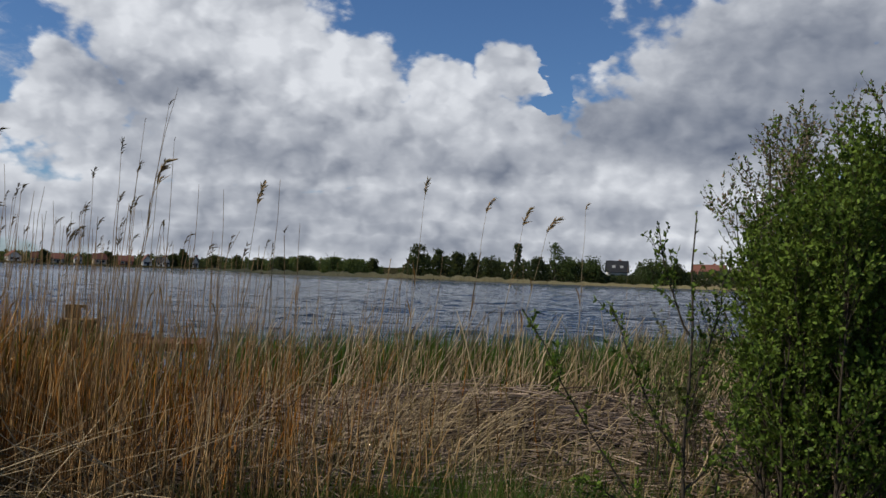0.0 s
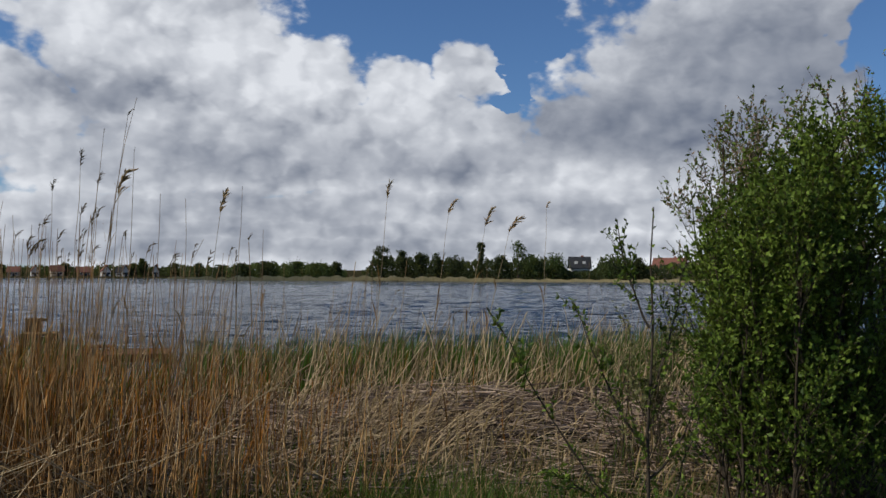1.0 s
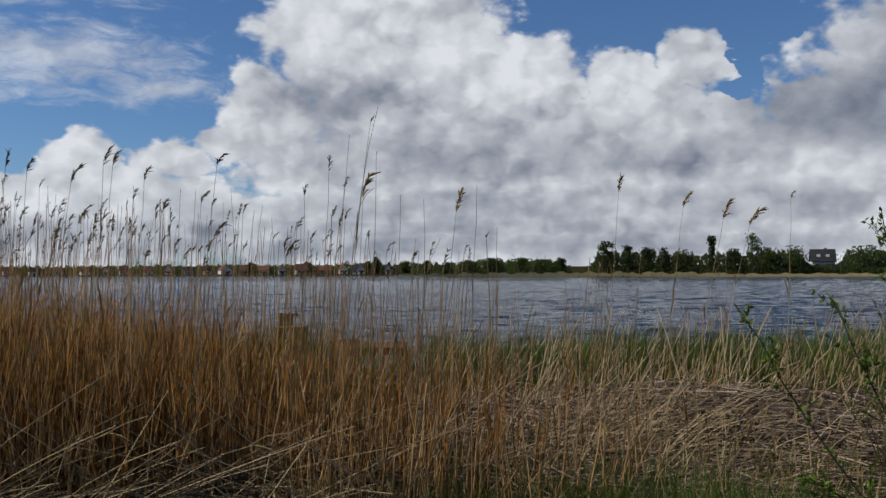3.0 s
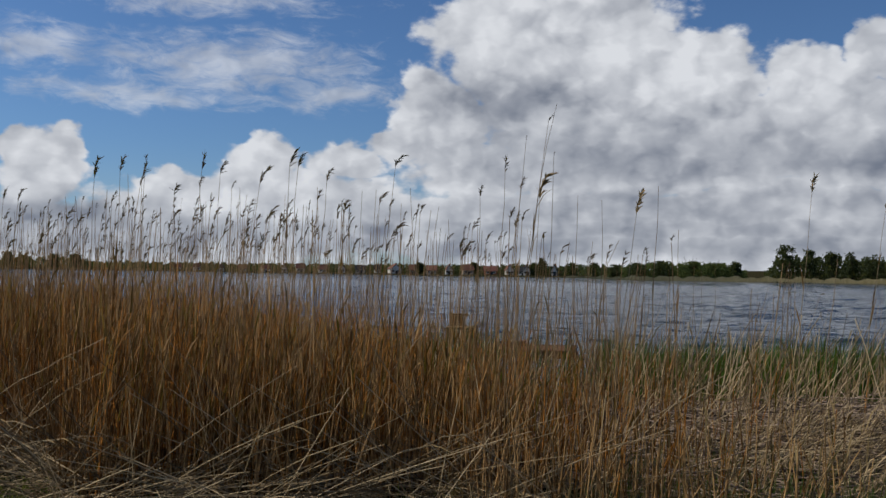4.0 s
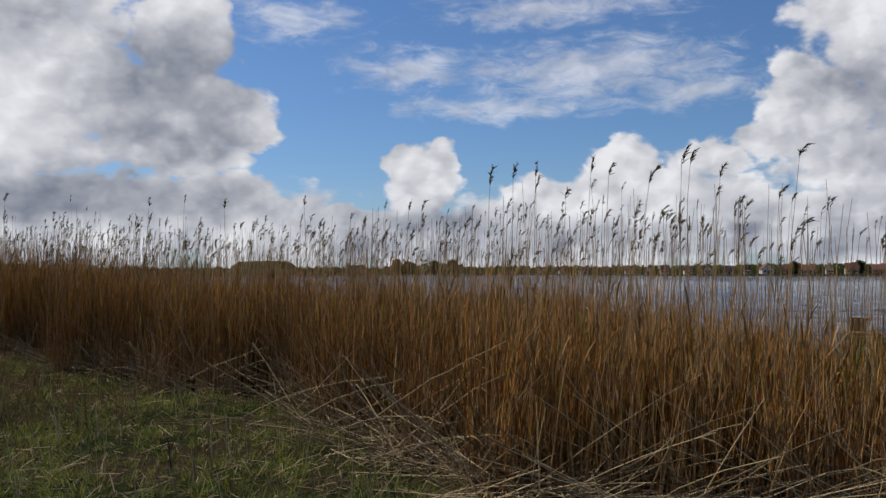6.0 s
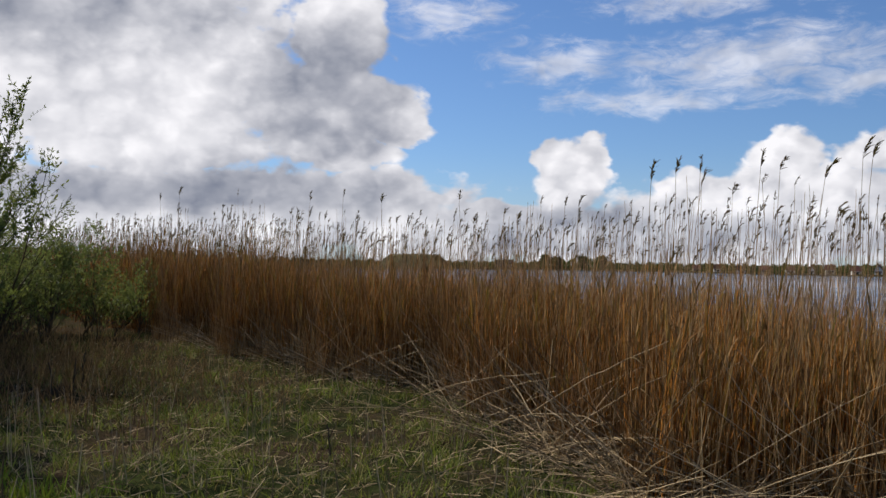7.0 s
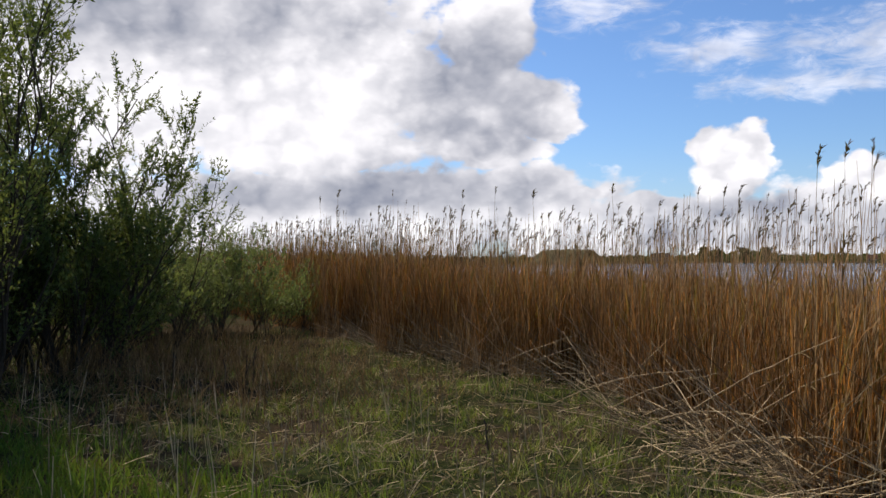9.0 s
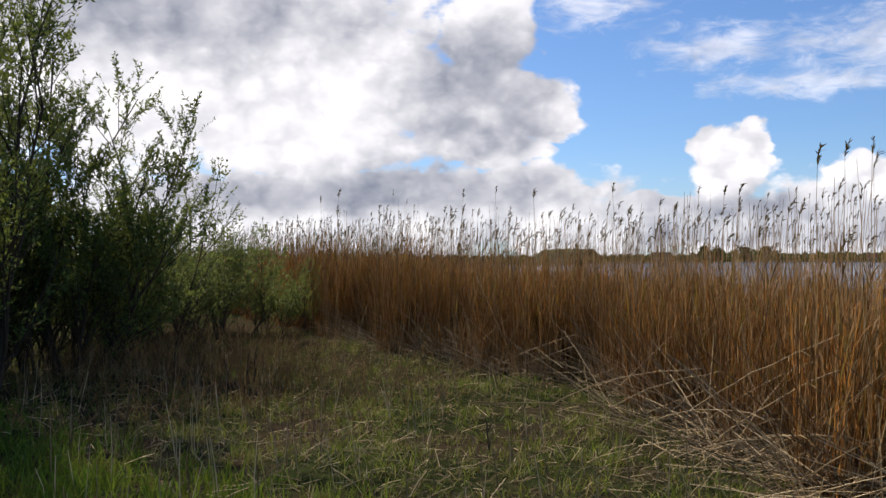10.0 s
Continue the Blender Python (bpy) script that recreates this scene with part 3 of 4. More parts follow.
# ---- sparse stubble, green shoots and the straw mat by the shore ----
def make_shore():
    rng = np.random.default_rng(11)
    # young green shoots
    x, y = scatter(rng, 22000, -7.5, 9, 9.5, 15.8, lambda x, y: np.clip((y - np.interp(x, [-7, -2, 0, 3, 9], [10.8, 10.6, 10.9, 10.2, 9.6]) - 0.3 * np.sin(x * 2.2)) / 0.8, 0, 1) * np.interp(x, [-7.5, -4, 9], [0.3, 1, 1]) * np.where((azimuth(x, y) > 10.3) & (azimuth(x, y) < 17.3), 0.12, 1.0))
    n = len(x)
    base = np.stack([x, y, land(x, y) - 0.02], -1)
    lean = unit(np.stack([rng.normal(0.10, 0.12, n), rng.normal(0, 0.12, n), np.ones(n)], -1))
    length = rng.uniform(0.5, 1.0, n) * np.interp(y, [10, 12, 15.8], [0.8, 1.0, 1.2])
    blade = bent(base, lean, length, np.abs(rng.normal(0, 0.18, n)), 5)
    turn = rng.uniform(0, np.pi, n)
    side = np.stack([np.cos(turn), np.sin(turn), 0 * turn], -1)
    tagged(part("green_reed_shoots", ribbons(blade, np.array([0.8, 1, 0.9, 0.6, 0.05])[None] * rng.uniform(0.010, 0.019, (n, 1)), side), SHOOT), "fresh green reed shoots along the waterline", "reeds", kind="stuff")
    # old pale stalks standing among them
    x, y = scatter(rng, 8500, -8, 9, 6.6, 14.5, lambda x, y: np.interp(y, [6.6, 8.5, 10.3, 12, 14.5], [0.55, 0.3, 0.75, 0.45, 0.15]) * np.interp(x, [-8, -3, 1, 9], [0.5, 1, 0.85, 0.8]) * np.where((azimuth(x, y) > 10.3) & (azimuth(x, y) < 17.3) & (y > 9.5), 0.3, 1.0))
    n = len(x)
    h = rng.uniform(0.35, 1.1, n) * np.interp(y, [8.5, 10.3], [0.5, 1.0])
    paths, r = stems(rng, x, y, h, 0.22, 0.24, rng.uniform(0.003, 0.0088, n), 4)
    tagged(part("old_reed_stubble", tubes(paths, r, 4), STRAW), "pale dead reed stubble standing in the shallows", "reeds", kind="stuff")
    tagged(part("old_reed_blades", stem_leaves(rng, paths, 1, 0.32, 0.014, 0.3, 1.0), DRY_GRASS), "withered pale leaves on the old stubble", "reeds", kind="stuff")
    # long bleached stalks leaning over the green shoots
    n = 230
    x, y = rng.uniform(-2.6, 5.0, n), rng.uniform(8.8, 12.2, n)
    h = rng.uniform(0.7, 1.35, n)
    paths, r = stems(rng, x, y, h, 0.42, 0.33, rng.uniform(0.0045, 0.0082, n), 5)
    tagged(part("leaning_reeds", tubes(paths, r, 4), STRAW), "long bleached reed stalks leaning over the green shoots", "reeds", kind="stuff")
    # thin long dark stalks that cross the water
    x, y = scatter(rng, 300, -6, 7, 7.5, 14.5, lambda x, y: 0.6 + 0 * x)
    n = len(x)
    paths, r = stems(rng, x, y, rng.uniform(1.1, 1.75, n), 0.12, 0.16, rng.uniform(0.002, 0.0032, n), 6)
    tagged(part("thin_reed_stalks", tubes(paths, r), GREY_STEM), "single thin weathered reed stalks before the water", "reeds", kind="stuff")
    tips = unit(paths[:, -1] - paths[:, -2])
    some = rng.random(n) < 0.3
    tagged(part("thin_reed_plumes", plume_strands(rng, paths[some, -1], tips[some], rng.uniform(0.05, 0.1, some.sum()), 10), PANICLE), "small brown seed plumes on the thin stalks", "reeds", kind="stuff")
    # the trampled mat of straw, heaped in the middle: broken stalks lying every way, most of them along the shore
    n = 6200
    x, y = rng.uniform(-3.2, 4.8, n), rng.uniform(6.6, 11.0, n)
    way = rng.normal(0.1, 0.42, n) + np.where(rng.random(n) < 0.3, rng.choice([-1.1, 1.1], n), 0) + np.where(rng.random(n) < 0.5, np.pi, 0)
    lift = np.exp(-((x - 0.9) / 2.6) ** 2 - ((y - 9.2) / 1.2) ** 2) * (0.30 + 0.08 * np.sin(x * 3.1 + y * 2.0))
    base = np.stack([x, y, land(x, y) + rng.uniform(0.25, 1.0, n) * (lift + 0.06)], -1)
    lean = np.stack([np.cos(way), np.sin(way), rng.normal(0.02, 0.13, n)], -1)
    paths = bent(base, unit(lean), rng.uniform(0.18, 0.8, n), rng.uniform(0, 0.12, n), 4)
    paths[..., 2] = np.maximum(paths[..., 2], land(paths[..., 0], paths[..., 1]) + 0.01)
    tagged(part("straw_mat", tubes(paths, rng.uniform(0.004, 0.0095, (n, 1)) * np.array([1, 1, 0.9, 0.7])), MAT), "flattened mat of bleached grey-tan reed straw", "straw", kind="stuff")
    # a bundle of straw bowed over to one side
    n = 430
    x, y = rng.normal(0.35, 0.6, n), rng.normal(8.0, 0.55, n)
    base = np.stack([x - 0.55, y, land(x, y)], -1)
    lean = unit(np.stack([rng.normal(0.65, 0.42, n), rng.normal(0.2, 0.35, n), rng.uniform(0.4, 1.2, n)], -1))
    paths = bent(base, lean, rng.uniform(0.45, 1.1, n), rng.uniform(0.2, 0.8, n), 5)
    paths[..., 2] = np.maximum(paths[..., 2], land(paths[..., 0], paths[..., 1]) + 0.01)
    tagged(part("bowed_straw", tubes(paths, np.full((n, 5), 0.0042) * np.linspace(1, 0.5, 5)), STRAW), "tuft of straw bowed over by the wind", "straw", kind="stuff")
    # litter along the foot of the reeds
    n = 1150
    x = np.where(rng.random(n) < 0.3, rng.uniform(-16, -2.0, n), rng.uniform(-7.2, -2.2, n))
    y = reed_front(x) - np.abs(rng.normal(0, 0.45, n)) * np.interp(x, [-16, -9, -6, 1], [0.6, 0.9, 1.3, 1.2]) + 0.35
    way = rng.uniform(-1.5, 1.5, n)
    base = np.stack([x, y, land(x, y) + rng.uniform(0.0, 0.14, n)], -1)
    lean = unit(np.stack([np.cos(way), np.sin(way), rng.normal(0.10, 0.22, n)], -1))
    paths = bent(base, lean, rng.uniform(0.2, 0.9, n), rng.uniform(0, 0.15, n), 4)
    paths[..., 2] = np.maximum(paths[..., 2], land(paths[..., 0], paths[..., 1]) + 0.01)
    tagged(part("reed_litter", tubes(paths, rng.uniform(0.0024, 0.0046, (n, 1)) * np.array([1, 1, 0.9, 0.7])), STRAW), "fallen pale reed stalks strewn at the reed edge", "straw", kind="stuff")


make_shore()


def tall_reed(az_top, el_top, far, az_base, plume=0.2, pale=False, hook=0.0):
    """A single reed that stands out above the rest: its tip by bearing, its foot by bearing and distance."""
    rng = np.random.default_rng(int(abs(az_top) * 100 + el_top * 10))
    foot = polar(az_base, far)
    foot[2] = float(land(foot[0], foot[1])) - 0.02
    tip = polar(az_top, far)
    tip[2] = EYE[2] + math.tan(radians(el_top)) * far
    name = "an isolated tall reed with a " + ("pale fluffy drooping plume" if pale else "dark ragged seed plume") if plume else "an isolated tall bare reed stalk, weathered grey"
    ob = thing("tall_reed", Matrix.Translation(foot), name, "reed", "tall reeds above the reed bed")
    t = np.linspace(0, 1, 9)[:, None]
    rise = tip - foot
    path = rise * t + np.array([1, 0, 0]) * (t**2 - t) * 0.25 * abs(rise[0]) + rng.normal(0, 0.006, (9, 3)) * t
    if hook:
        path[-2:] += np.array([[0.3, 0, 0.3], [1, 0, -0.25]]) * hook
    part("stem", tubes(path[None], np.linspace(0.0042, 0.0016, 9)[None], 5), STRAW if pale else GREY_STEM, ob)
    if plume:
        way = unit(path[-1] - path[-2])[None]
        part("plume", plume_strands(rng, path[-1:] + way * 0.02, way, np.array([plume if pale else plume * 0.75]), 40 if pale else 24), PLUME if pale else PANICLE, ob)
    blade = stem_leaves(rng, path[None], 3, 0.3, 0.012, 0.3, 0.75)
    v, fs = blade
    for i in range(3):
        part("leaf", (v[i * 6:i * 6 + 6], [fs[0][:2]]), REED_LEAF, ob)
    return ob


tall_reed(-2.5, 5.1, 9, -1.5, 0.2, True)
tall_reed(-6.5, 4.1, 9.2, -4.9, 0.2, True)
tall_reed(-8.9, 3.4, 9, -6.7, 0.22, True)
tall_reed(-10.5, 3, 8.8, -7.8, 0.24, True)
tall_reed(-12.7, 4.1, 9.4, -12.3, 0.1, True)
tall_reed(13.8, 5.2, 7, 14.5, 0.24, True)
tall_reed(16, 6.6, 7.2, 16.8, 0.18)
tall_reed(13.1, 10.7, 6.7, 16, 0, False, 0.05)
tall_reed(13.3, 9.5, 6.8, 15.7, 0.1)
tall_reed(14.7, 8.3, 7, 16.5, 0.05)
tall_reed(12.9, 7.3, 7, 13.5, 0.05)
tall_reed(15, 5.5, 7.1, 16, 0.16)
tall_reed(17.6, 5, 7.5, 18, 0.16)
tall_reed(7.6, 4.3, 7, 9.6, 0.2, True)
tall_reed(6.3, 5.3, 7, 7.1, 0)
tall_reed(9.5, 2.2, 7.2, 10.7, 0, False, 0.1)
tall_reed(11.4, 4.9, 7.2, 11.8, 0)
tall_reed(9.8, 4.5, 7.2, 10.2, 0)
tall_reed(5.2, 2.7, 7.6, 5.3, 0)
tall_reed(23.1, 6.9, 7.4, 24.8, 0.2)
tall_reed(29.9, 6.8, 7.2, 30.2, 0.26)
tall_reed(29.4, 6.7, 7.3, 29.9, 0.22)
tall_reed(35.3, 6.5, 7.4, 36.4, 0.22)
tall_reed(34.1, 6.2, 7.6, 34.9, 0.18)
tall_reed(40, 6.2, 7.6, 40.8, 0.22)
tall_reed(41.5, 5.8, 7.6, 42, 0.24)
tall_reed(38.6, 6.2, 7.6, 39.2, 0.18)
tall_reed(31.7, 5.8, 7.6, 33.2, 0.24)
tall_reed(27.5, 6, 7.7, 28.8, 0.2)
tall_reed(20.7, 4.2, 7.6, 20.6, 0, False, 0.06)
tall_reed(24.1, 4.4, 8, 25, 0.2)
tall_reed(26.4, 4, 7.8, 26.8, 0.18)
tall_reed(45.7, 4.1, 8.6, 46.5, 0.2)
tall_reed(52.9, 4.4, 10.5, 52.2, 0.2)
tall_reed(57.7, 4.2, 11.5, 57.2, 0.22)
tall_reed(62, 4.3, 13, 62.8, 0.2)
tall_reed(60, 4.4, 12.5, 60.3, 0.18)
tall_reed(69.8, 4.4, 15.5, 70.1, 0.25)
tall_reed(70.9, 4, 15.8, 70.5, 0.22)
tall_reed(67.3, 3.3, 15, 67.7, 0.22)
tall_reed(46.5, 4.1, 9, 47, 0.2)


# ---- the meadow ----
def blades(rng, x, y, low, high, width, lean=0.3):
    n = len(x)
    base = np.stack([x, y, land(x, y) - 0.01], -1)
    way = unit(np.stack([rng.normal(0.05, lean, n), rng.normal(0, lean, n), np.ones(n)], -1))
    path = bent(base, way, rng.uniform(low, high, n), np.abs(rng.normal(0, 0.5, n)), 3)
    turn = rng.uniform(0, np.pi, n)
    side = np.stack([np.cos(turn), np.sin(turn), 0 * turn], -1)
    return ribbons(path, np.array([0.9, 0.9, 0.05])[None] * rng.uniform(0.6, 1.2, (n, 1)) * width, side)


def clumpy(x, y):
    return 0.5 + 0.5 * np.sin(x * 1.1 + 1.3 * np.sin(y * 0.9)) * np.sin(y * 1.3 + 1.1 * np.sin(x * 0.7 + 2))


def make_meadow():
    rng = np.random.default_rng(5)

    def open_ground(x, y):
        return np.clip((reed_front(x) + 0.1 - y) / 0.6, 0, 1) * (np.hypot(x, y) > 3.2) * np.clip(7.5 / np.hypot(x, y), 0, 1) ** 1.2

    def lush(x, y):
        return np.clip((np.interp(x, [-18, -9, -5, 0], [-1.5, 1.0, 2.2, 3.0]) - y) / 1.2 + 0.5, 0, 1)

    def tufts(n, keep, each, reach):
        cx, cy = scatter(rng, n, -20, 0, -5, 7, keep)
        spread = rng.normal(0, 1, (len(cx), each, 2)) * reach
        return (cx[:, None] + spread[..., 0]).ravel(), (cy[:, None] + spread[..., 1]).ravel()

    x, y = tufts(10500, lambda x, y: open_ground(x, y) * lush(x, y), 18, 0.07)
    tagged(part("lush_grass", blades(rng, x, y, 0.10, 0.28, 0.010, 0.35), LUSH), "lush fresh green grass in the bush's shade", "grass", kind="stuff")
    x, y = tufts(17500, lambda x, y: open_ground(x, y) * np.clip(0.12 + 0.8 * clumpy(x * 2, y * 2), 0, 1) * (1 - 0.6 * lush(x, y)), 16, 0.042)
    keep = y < reed_front(x) + 0.2
    x, y = x[keep], y[keep]
    pale = rng.random(len(x)) < 0.5
    tagged(part("short_grass", blades(rng, x[~pale], y[~pale], 0.06, 0.2, 0.0085, 0.42), GRASS), "short tufted green meadow grass", "grass", kind="stuff")
    tagged(part("pale_grass", blades(rng, x[pale], y[pale], 0.05, 0.19, 0.0075, 0.8), GRASS_PALE), "pale curled old grass among the green tufts", "grass", kind="stuff")
    # thin turf round the path
    x, y = tufts(16000, lambda x, y: np.clip((x + 4.5) / 1.5, 0, 1) * (y < 4.5) * 0.22, 9, 0.05)
    x2 = rng.uniform(0, 7, len(x) // 2)
    y2 = rng.uniform(-5, 4.3, len(x) // 2)
    x, y = np.concatenate([x, x2]), np.concatenate([y, y2])
    tagged(part("trodden_grass", blades(rng, x, y, 0.03, 0.1, 0.006, 0.6), GRASS), "thin trodden grass on the bank", "grass", kind="stuff")
    x, y = scatter(rng, 44000, -22, 0, -4, 7, lambda x, y: open_ground(x, y) * (1 - 0.85 * lush(x, y)) * (0.9 - 0.6 * clumpy(x * 2, y * 2)))
    tagged(part("withered_grass", blades(rng, x, y, 0.05, 0.2, 0.009, 1.2), DRY_GRASS), "withered straw-coloured grass between the green tufts", "grass", kind="stuff")
    # short bits of straw lying in the grass
    x, y = scatter(rng, 5200, -18, -2, -2, 7, lambda x, y: open_ground(x, y) * (1 - 0.8 * lush(x, y)))
    n = len(x)
    way = rng.uniform(0, 2 * np.pi, n)
    base = np.stack([x, y, land(x, y) + rng.uniform(0.03, 0.13, n)], -1)
    paths = bent(base, unit(np.stack([np.cos(way), np.sin(way), rng.normal(0.1, 0.35, n)], -1)), rng.uniform(0.06, 0.28, n), rng.uniform(0, 0.3, n), 3)
    tagged(part("straw_bits", tubes(paths, rng.uniform(0.0018, 0.0036, (n, 1)) * np.ones((1, 3))), STRAW), "short bits of pale straw lying in the meadow grass", "straw", kind="stuff")
    # thin standing dead stalks
    x, y = scatter(rng, 620, -17, -4.5, 0.5, 6.6, open_ground)
    paths, r = stems(rng, x, y, rng.uniform(0.2, 0.6, len(x)), 0, 0.1, rng.uniform(0.0028, 0.0062, len(x)), 3)
    tagged(part("dead_stalks", tubes(paths, r, 4), STRAW), "thin dead plant stalks standing in the meadow", "stalks", kind="stuff")
    # brown tangle below the willow
    x, y = scatter(rng, 13000, -24, -9, -3, 6.6, lambda x, y: np.exp(-((x + 14.4) / 4.6) ** 2 - ((y - 2.9) / 2.0) ** 2))
    paths, r = stems(rng, x, y, rng.uniform(0.25, 0.85, len(x)), 0.05, 0.42, rng.uniform(0.0026, 0.0058, len(x)), 4)
    tagged(part("dead_brush", tubes(paths, r), BRUSH), "dense tangle of dead brown weeds under the willow", "weeds", kind="stuff")
    # grass at the near right
    x, y = scatter(rng, 16000, -1.6, 4.5, 5.0, 7.6, lambda x, y: np.exp(-((x - 0.2) / 0.8) ** 2 - ((y - 6.1) / 0.6) ** 2) + 0.12)
    tagged(part("tussock", blades(rng, x, y, 0.15, 0.42, 0.0075, 0.3), SHOOT), "green grass tussock at the foot of the straw", "grass", kind="stuff")
    x, y = scatter(rng, 9000, -2.5, 5.5, 4.6, 7.4, lambda x, y: 0.6 + 0 * x)
    tagged(part("brown_grass", blades(rng, x, y, 0.15, 0.5, 0.0055, 0.35), DRY_GRASS), "dry brown grass around the bush's foot", "grass", kind="stuff")


make_meadow()


def stump(x, y, height, lean):
    rng = np.random.default_rng(int(height * 1000))
    ob = thing("dead_stem", Matrix.Translation((x, y, float(land(x, y)))), "dark broken weed stem standing in the grass", "stem", "dark broken stems in the grass")
    t = np.linspace(0, 1, 6)[:, None]
    path = np.array([[lean, 0.02, height]]) * t + rng.normal(0, 0.012, (6, 3)) * t
    part("stem", tubes(path[None], np.linspace(0.011, 0.007, 6)[None], 6), BARK, ob)
    side = path[3] + np.array([[0.09, 0.03, 0.16]]) * np.linspace(0, 1, 4)[:, None]
    part("side_shoot", tubes(side[None], np.linspace(0.007, 0.003, 4)[None], 5), BARK, ob)


stump(-12.6, 2.35, 0.45, 0.05)
stump(-11.4, 2.75, 0.5, -0.08)
stump(-11.0, 2.85, 0.6, 0.16)
stump(-12.2, 3.3, 0.55, 0.02)
stump(-7.37, 4.02, 0.27, -0.09)


def dry_stalk(x, y, height, lean):
    rng = np.random.default_rng(int(abs(x) * 100 + height * 10))
    ob = thing("dry_stalk", Matrix.Translation((x, y, float(land(x, y)))), "single thin pale dry stalk standing in the grass", "stalk", "pale stalks in the grass")
    t = np.linspace(0, 1, 7)[:, None]
    path = np.array([[lean * 0.2, lean, height]]) * t + rng.normal(0, 0.006, (7, 3)) * t
    part("stem", tubes(path[None], np.linspace(0.0045, 0.003, 7)[None], 6), STRAW, ob)
    part("leaf_sheath", ribbons(bent(path[3:4], unit(np.array([[0.3, 0.5, 0.9]])), np.array([0.14]), np.array([0.7]), 4), np.array([[0.006, 0.009, 0.006, 0.001]]), np.array([[1.0, 0, 0]])), DRY_GRASS, ob)


for x, y, height, lean in ((-10.17, 2.14, 0.5, 0.03), (-8.06, 2.58, 0.42, -0.02), (-7.77, 2.66, 0.48, 0.0), (-7.81, 2.9, 0.33, 0.03), (-7.16, 4.4, 0.42, 0.0), (-10.84, 5.42, 0.55, 0.04),
                           (-12.5, 6.6, 0.7, 0.02), (-8.16, 3.62, 0.36, 0.01), (-13.6, 6.4, 0.6, -0.05), (-11.4, 6.1, 0.62, 0.06)):
    dry_stalk(x, y, height, lean)


def fallen_reed(a, b, sag=0.06):
    """A long broken reed lying propped between two places."""
    a, b = np.array(a, float), np.array(b, float)
    rng = np.random.default_rng(int(abs(a[0] * 100 + b[2] * 37)))
    ob = thing("fallen_reed", Matrix.Translation(a), "long pale broken reed lying propped on the reed edge", "reed", "fallen reeds at the reed edge")
    t = np.linspace(0, 1, 9)[:, None]
    path = (b - a) * t + np.array([[0, 0, 1.0]]) * (t - t**2) * 4 * sag + rng.normal(0, 0.01, (9, 3)) * t
    part("stem", tubes(path[None], np.linspace(0.0052, 0.003, 9)[None], 6), STRAW, ob)
    part("leaf", ribbons(bent(path[6:7], unit(np.array([[0.6, -0.3, 0.4]])), np.array([0.22]), np.array([1.1]), 4), np.array([[0.008, 0.013, 0.009, 0.001]]), unit(np.array([[0.3, 1.0, 0.2]]))), DRY_GRASS, ob)


fallen_reed((-8.9, 5.7, 0.05), (-6.4, 5.5, 0.69), 0.1)
fallen_reed((-7.7, 5.6, 0.2), (-6.2, 5.5, 0.68), 0.06)
fallen_reed((-7.2, 5.5, 0.08), (-5.4, 5.2, 0.46), 0.12)
fallen_reed((-6.3, 5.5, 0.1), (-4.8, 5.2, 0.88), 0.04)
fallen_reed((-6.9, 5.6, 0.59), (-5.9, 5.2, 0.1), 0.03)
fallen_reed((-6.2, 5.1, 0.03), (-5.0, 5.2, 0.42), 0.05)
fallen_reed((-11.5, 6.4, 0.1), (-9.5, 6.5, 0.73), 0.05)
fallen_reed((-6.6, 5.5, 0.3), (-4.8, 5.2, 1.11), 0.04)
fallen_reed((-6.2, 5.0, 0.05), (-4.7, 5.1, 0.45), 0.08)
fallen_reed((-0.34, 6.4, 0.05), (-1.25, 6.7, 0.35), 0.02)
fallen_reed((-2.1, 6.0, 0.05), (-0.6, 6.5, 1.0), 0.02)
fallen_reed((-3.4, 5.5, 0.05), (-2.3, 5.6, 0.55), 0.06)
fallen_reed((-4.3, 5.2, 0.06), (-3.1, 5.3, 0.7), 0.05)


# ---- bushes ----
def grow(rng, parents, radii, per, t0, t1, length, spread, up, rise=0.15, k=5, taper=0.55):
    """Side branches: per of them on each parent between t0 and t1 of its length."""
    n, kk, _ = parents.shape
    which = np.repeat(np.arange(n), per)
    m = len(which)
    t = rng.uniform(t0, t1, m) * (kk - 1)
    i = np.minimum(t.astype(int), kk - 2)
    f = (t - i)[:, None]
    start = parents[which, i] * (1 - f) + parents[which, i + 1] * f
    way = unit(parents[which, i + 1] - parents[which, i])
    out = rng.normal(size=(m, 3))
    out = unit(out - way * (out * way).sum(-1, keepdims=True))
    way = unit(way + out * spread * rng.uniform(0.6, 1.3, (m, 1)) + np.array([0, 0, up]))
    L = length * rng.uniform(0.55, 1.2, m) * (1.15 - 0.6 * t / (kk - 1))
    s = np.linspace(0, 1, k)[None, :, None]
    path = start[:, None] + L[:, None, None] * (way[:, None] * s + np.array([0, 0, rise]) * s**2) + rng.normal(0, 0.035, (m, k, 3)) * s * L[:, None, None]
    r0 = radii[which, i] * taper
    return path, r0[:, None] * np.linspace(1, 0.35, k)[None]


def leaf_sprays(rng, twigs, per, size, width, spread=0.9, simple=False):
    n, k, _ = twigs.shape
    which = np.repeat(np.arange(n), per)
    t = rng.uniform(0.1, 1.0, len(which)) * (k - 1)
    i = np.minimum(t.astype(int), k - 2)
    f = (t - i)[:, None]
    at = twigs[which, i] * (1 - f) + twigs[which, i + 1] * f
    way = unit(unit(twigs[which, i + 1] - twigs[which, i]) + rng.normal(0, spread, (len(which), 3)))
    return leaves(at, way, size * rng.uniform(0.5, 1.25, len(which)), width, rng, 0.25, simple)


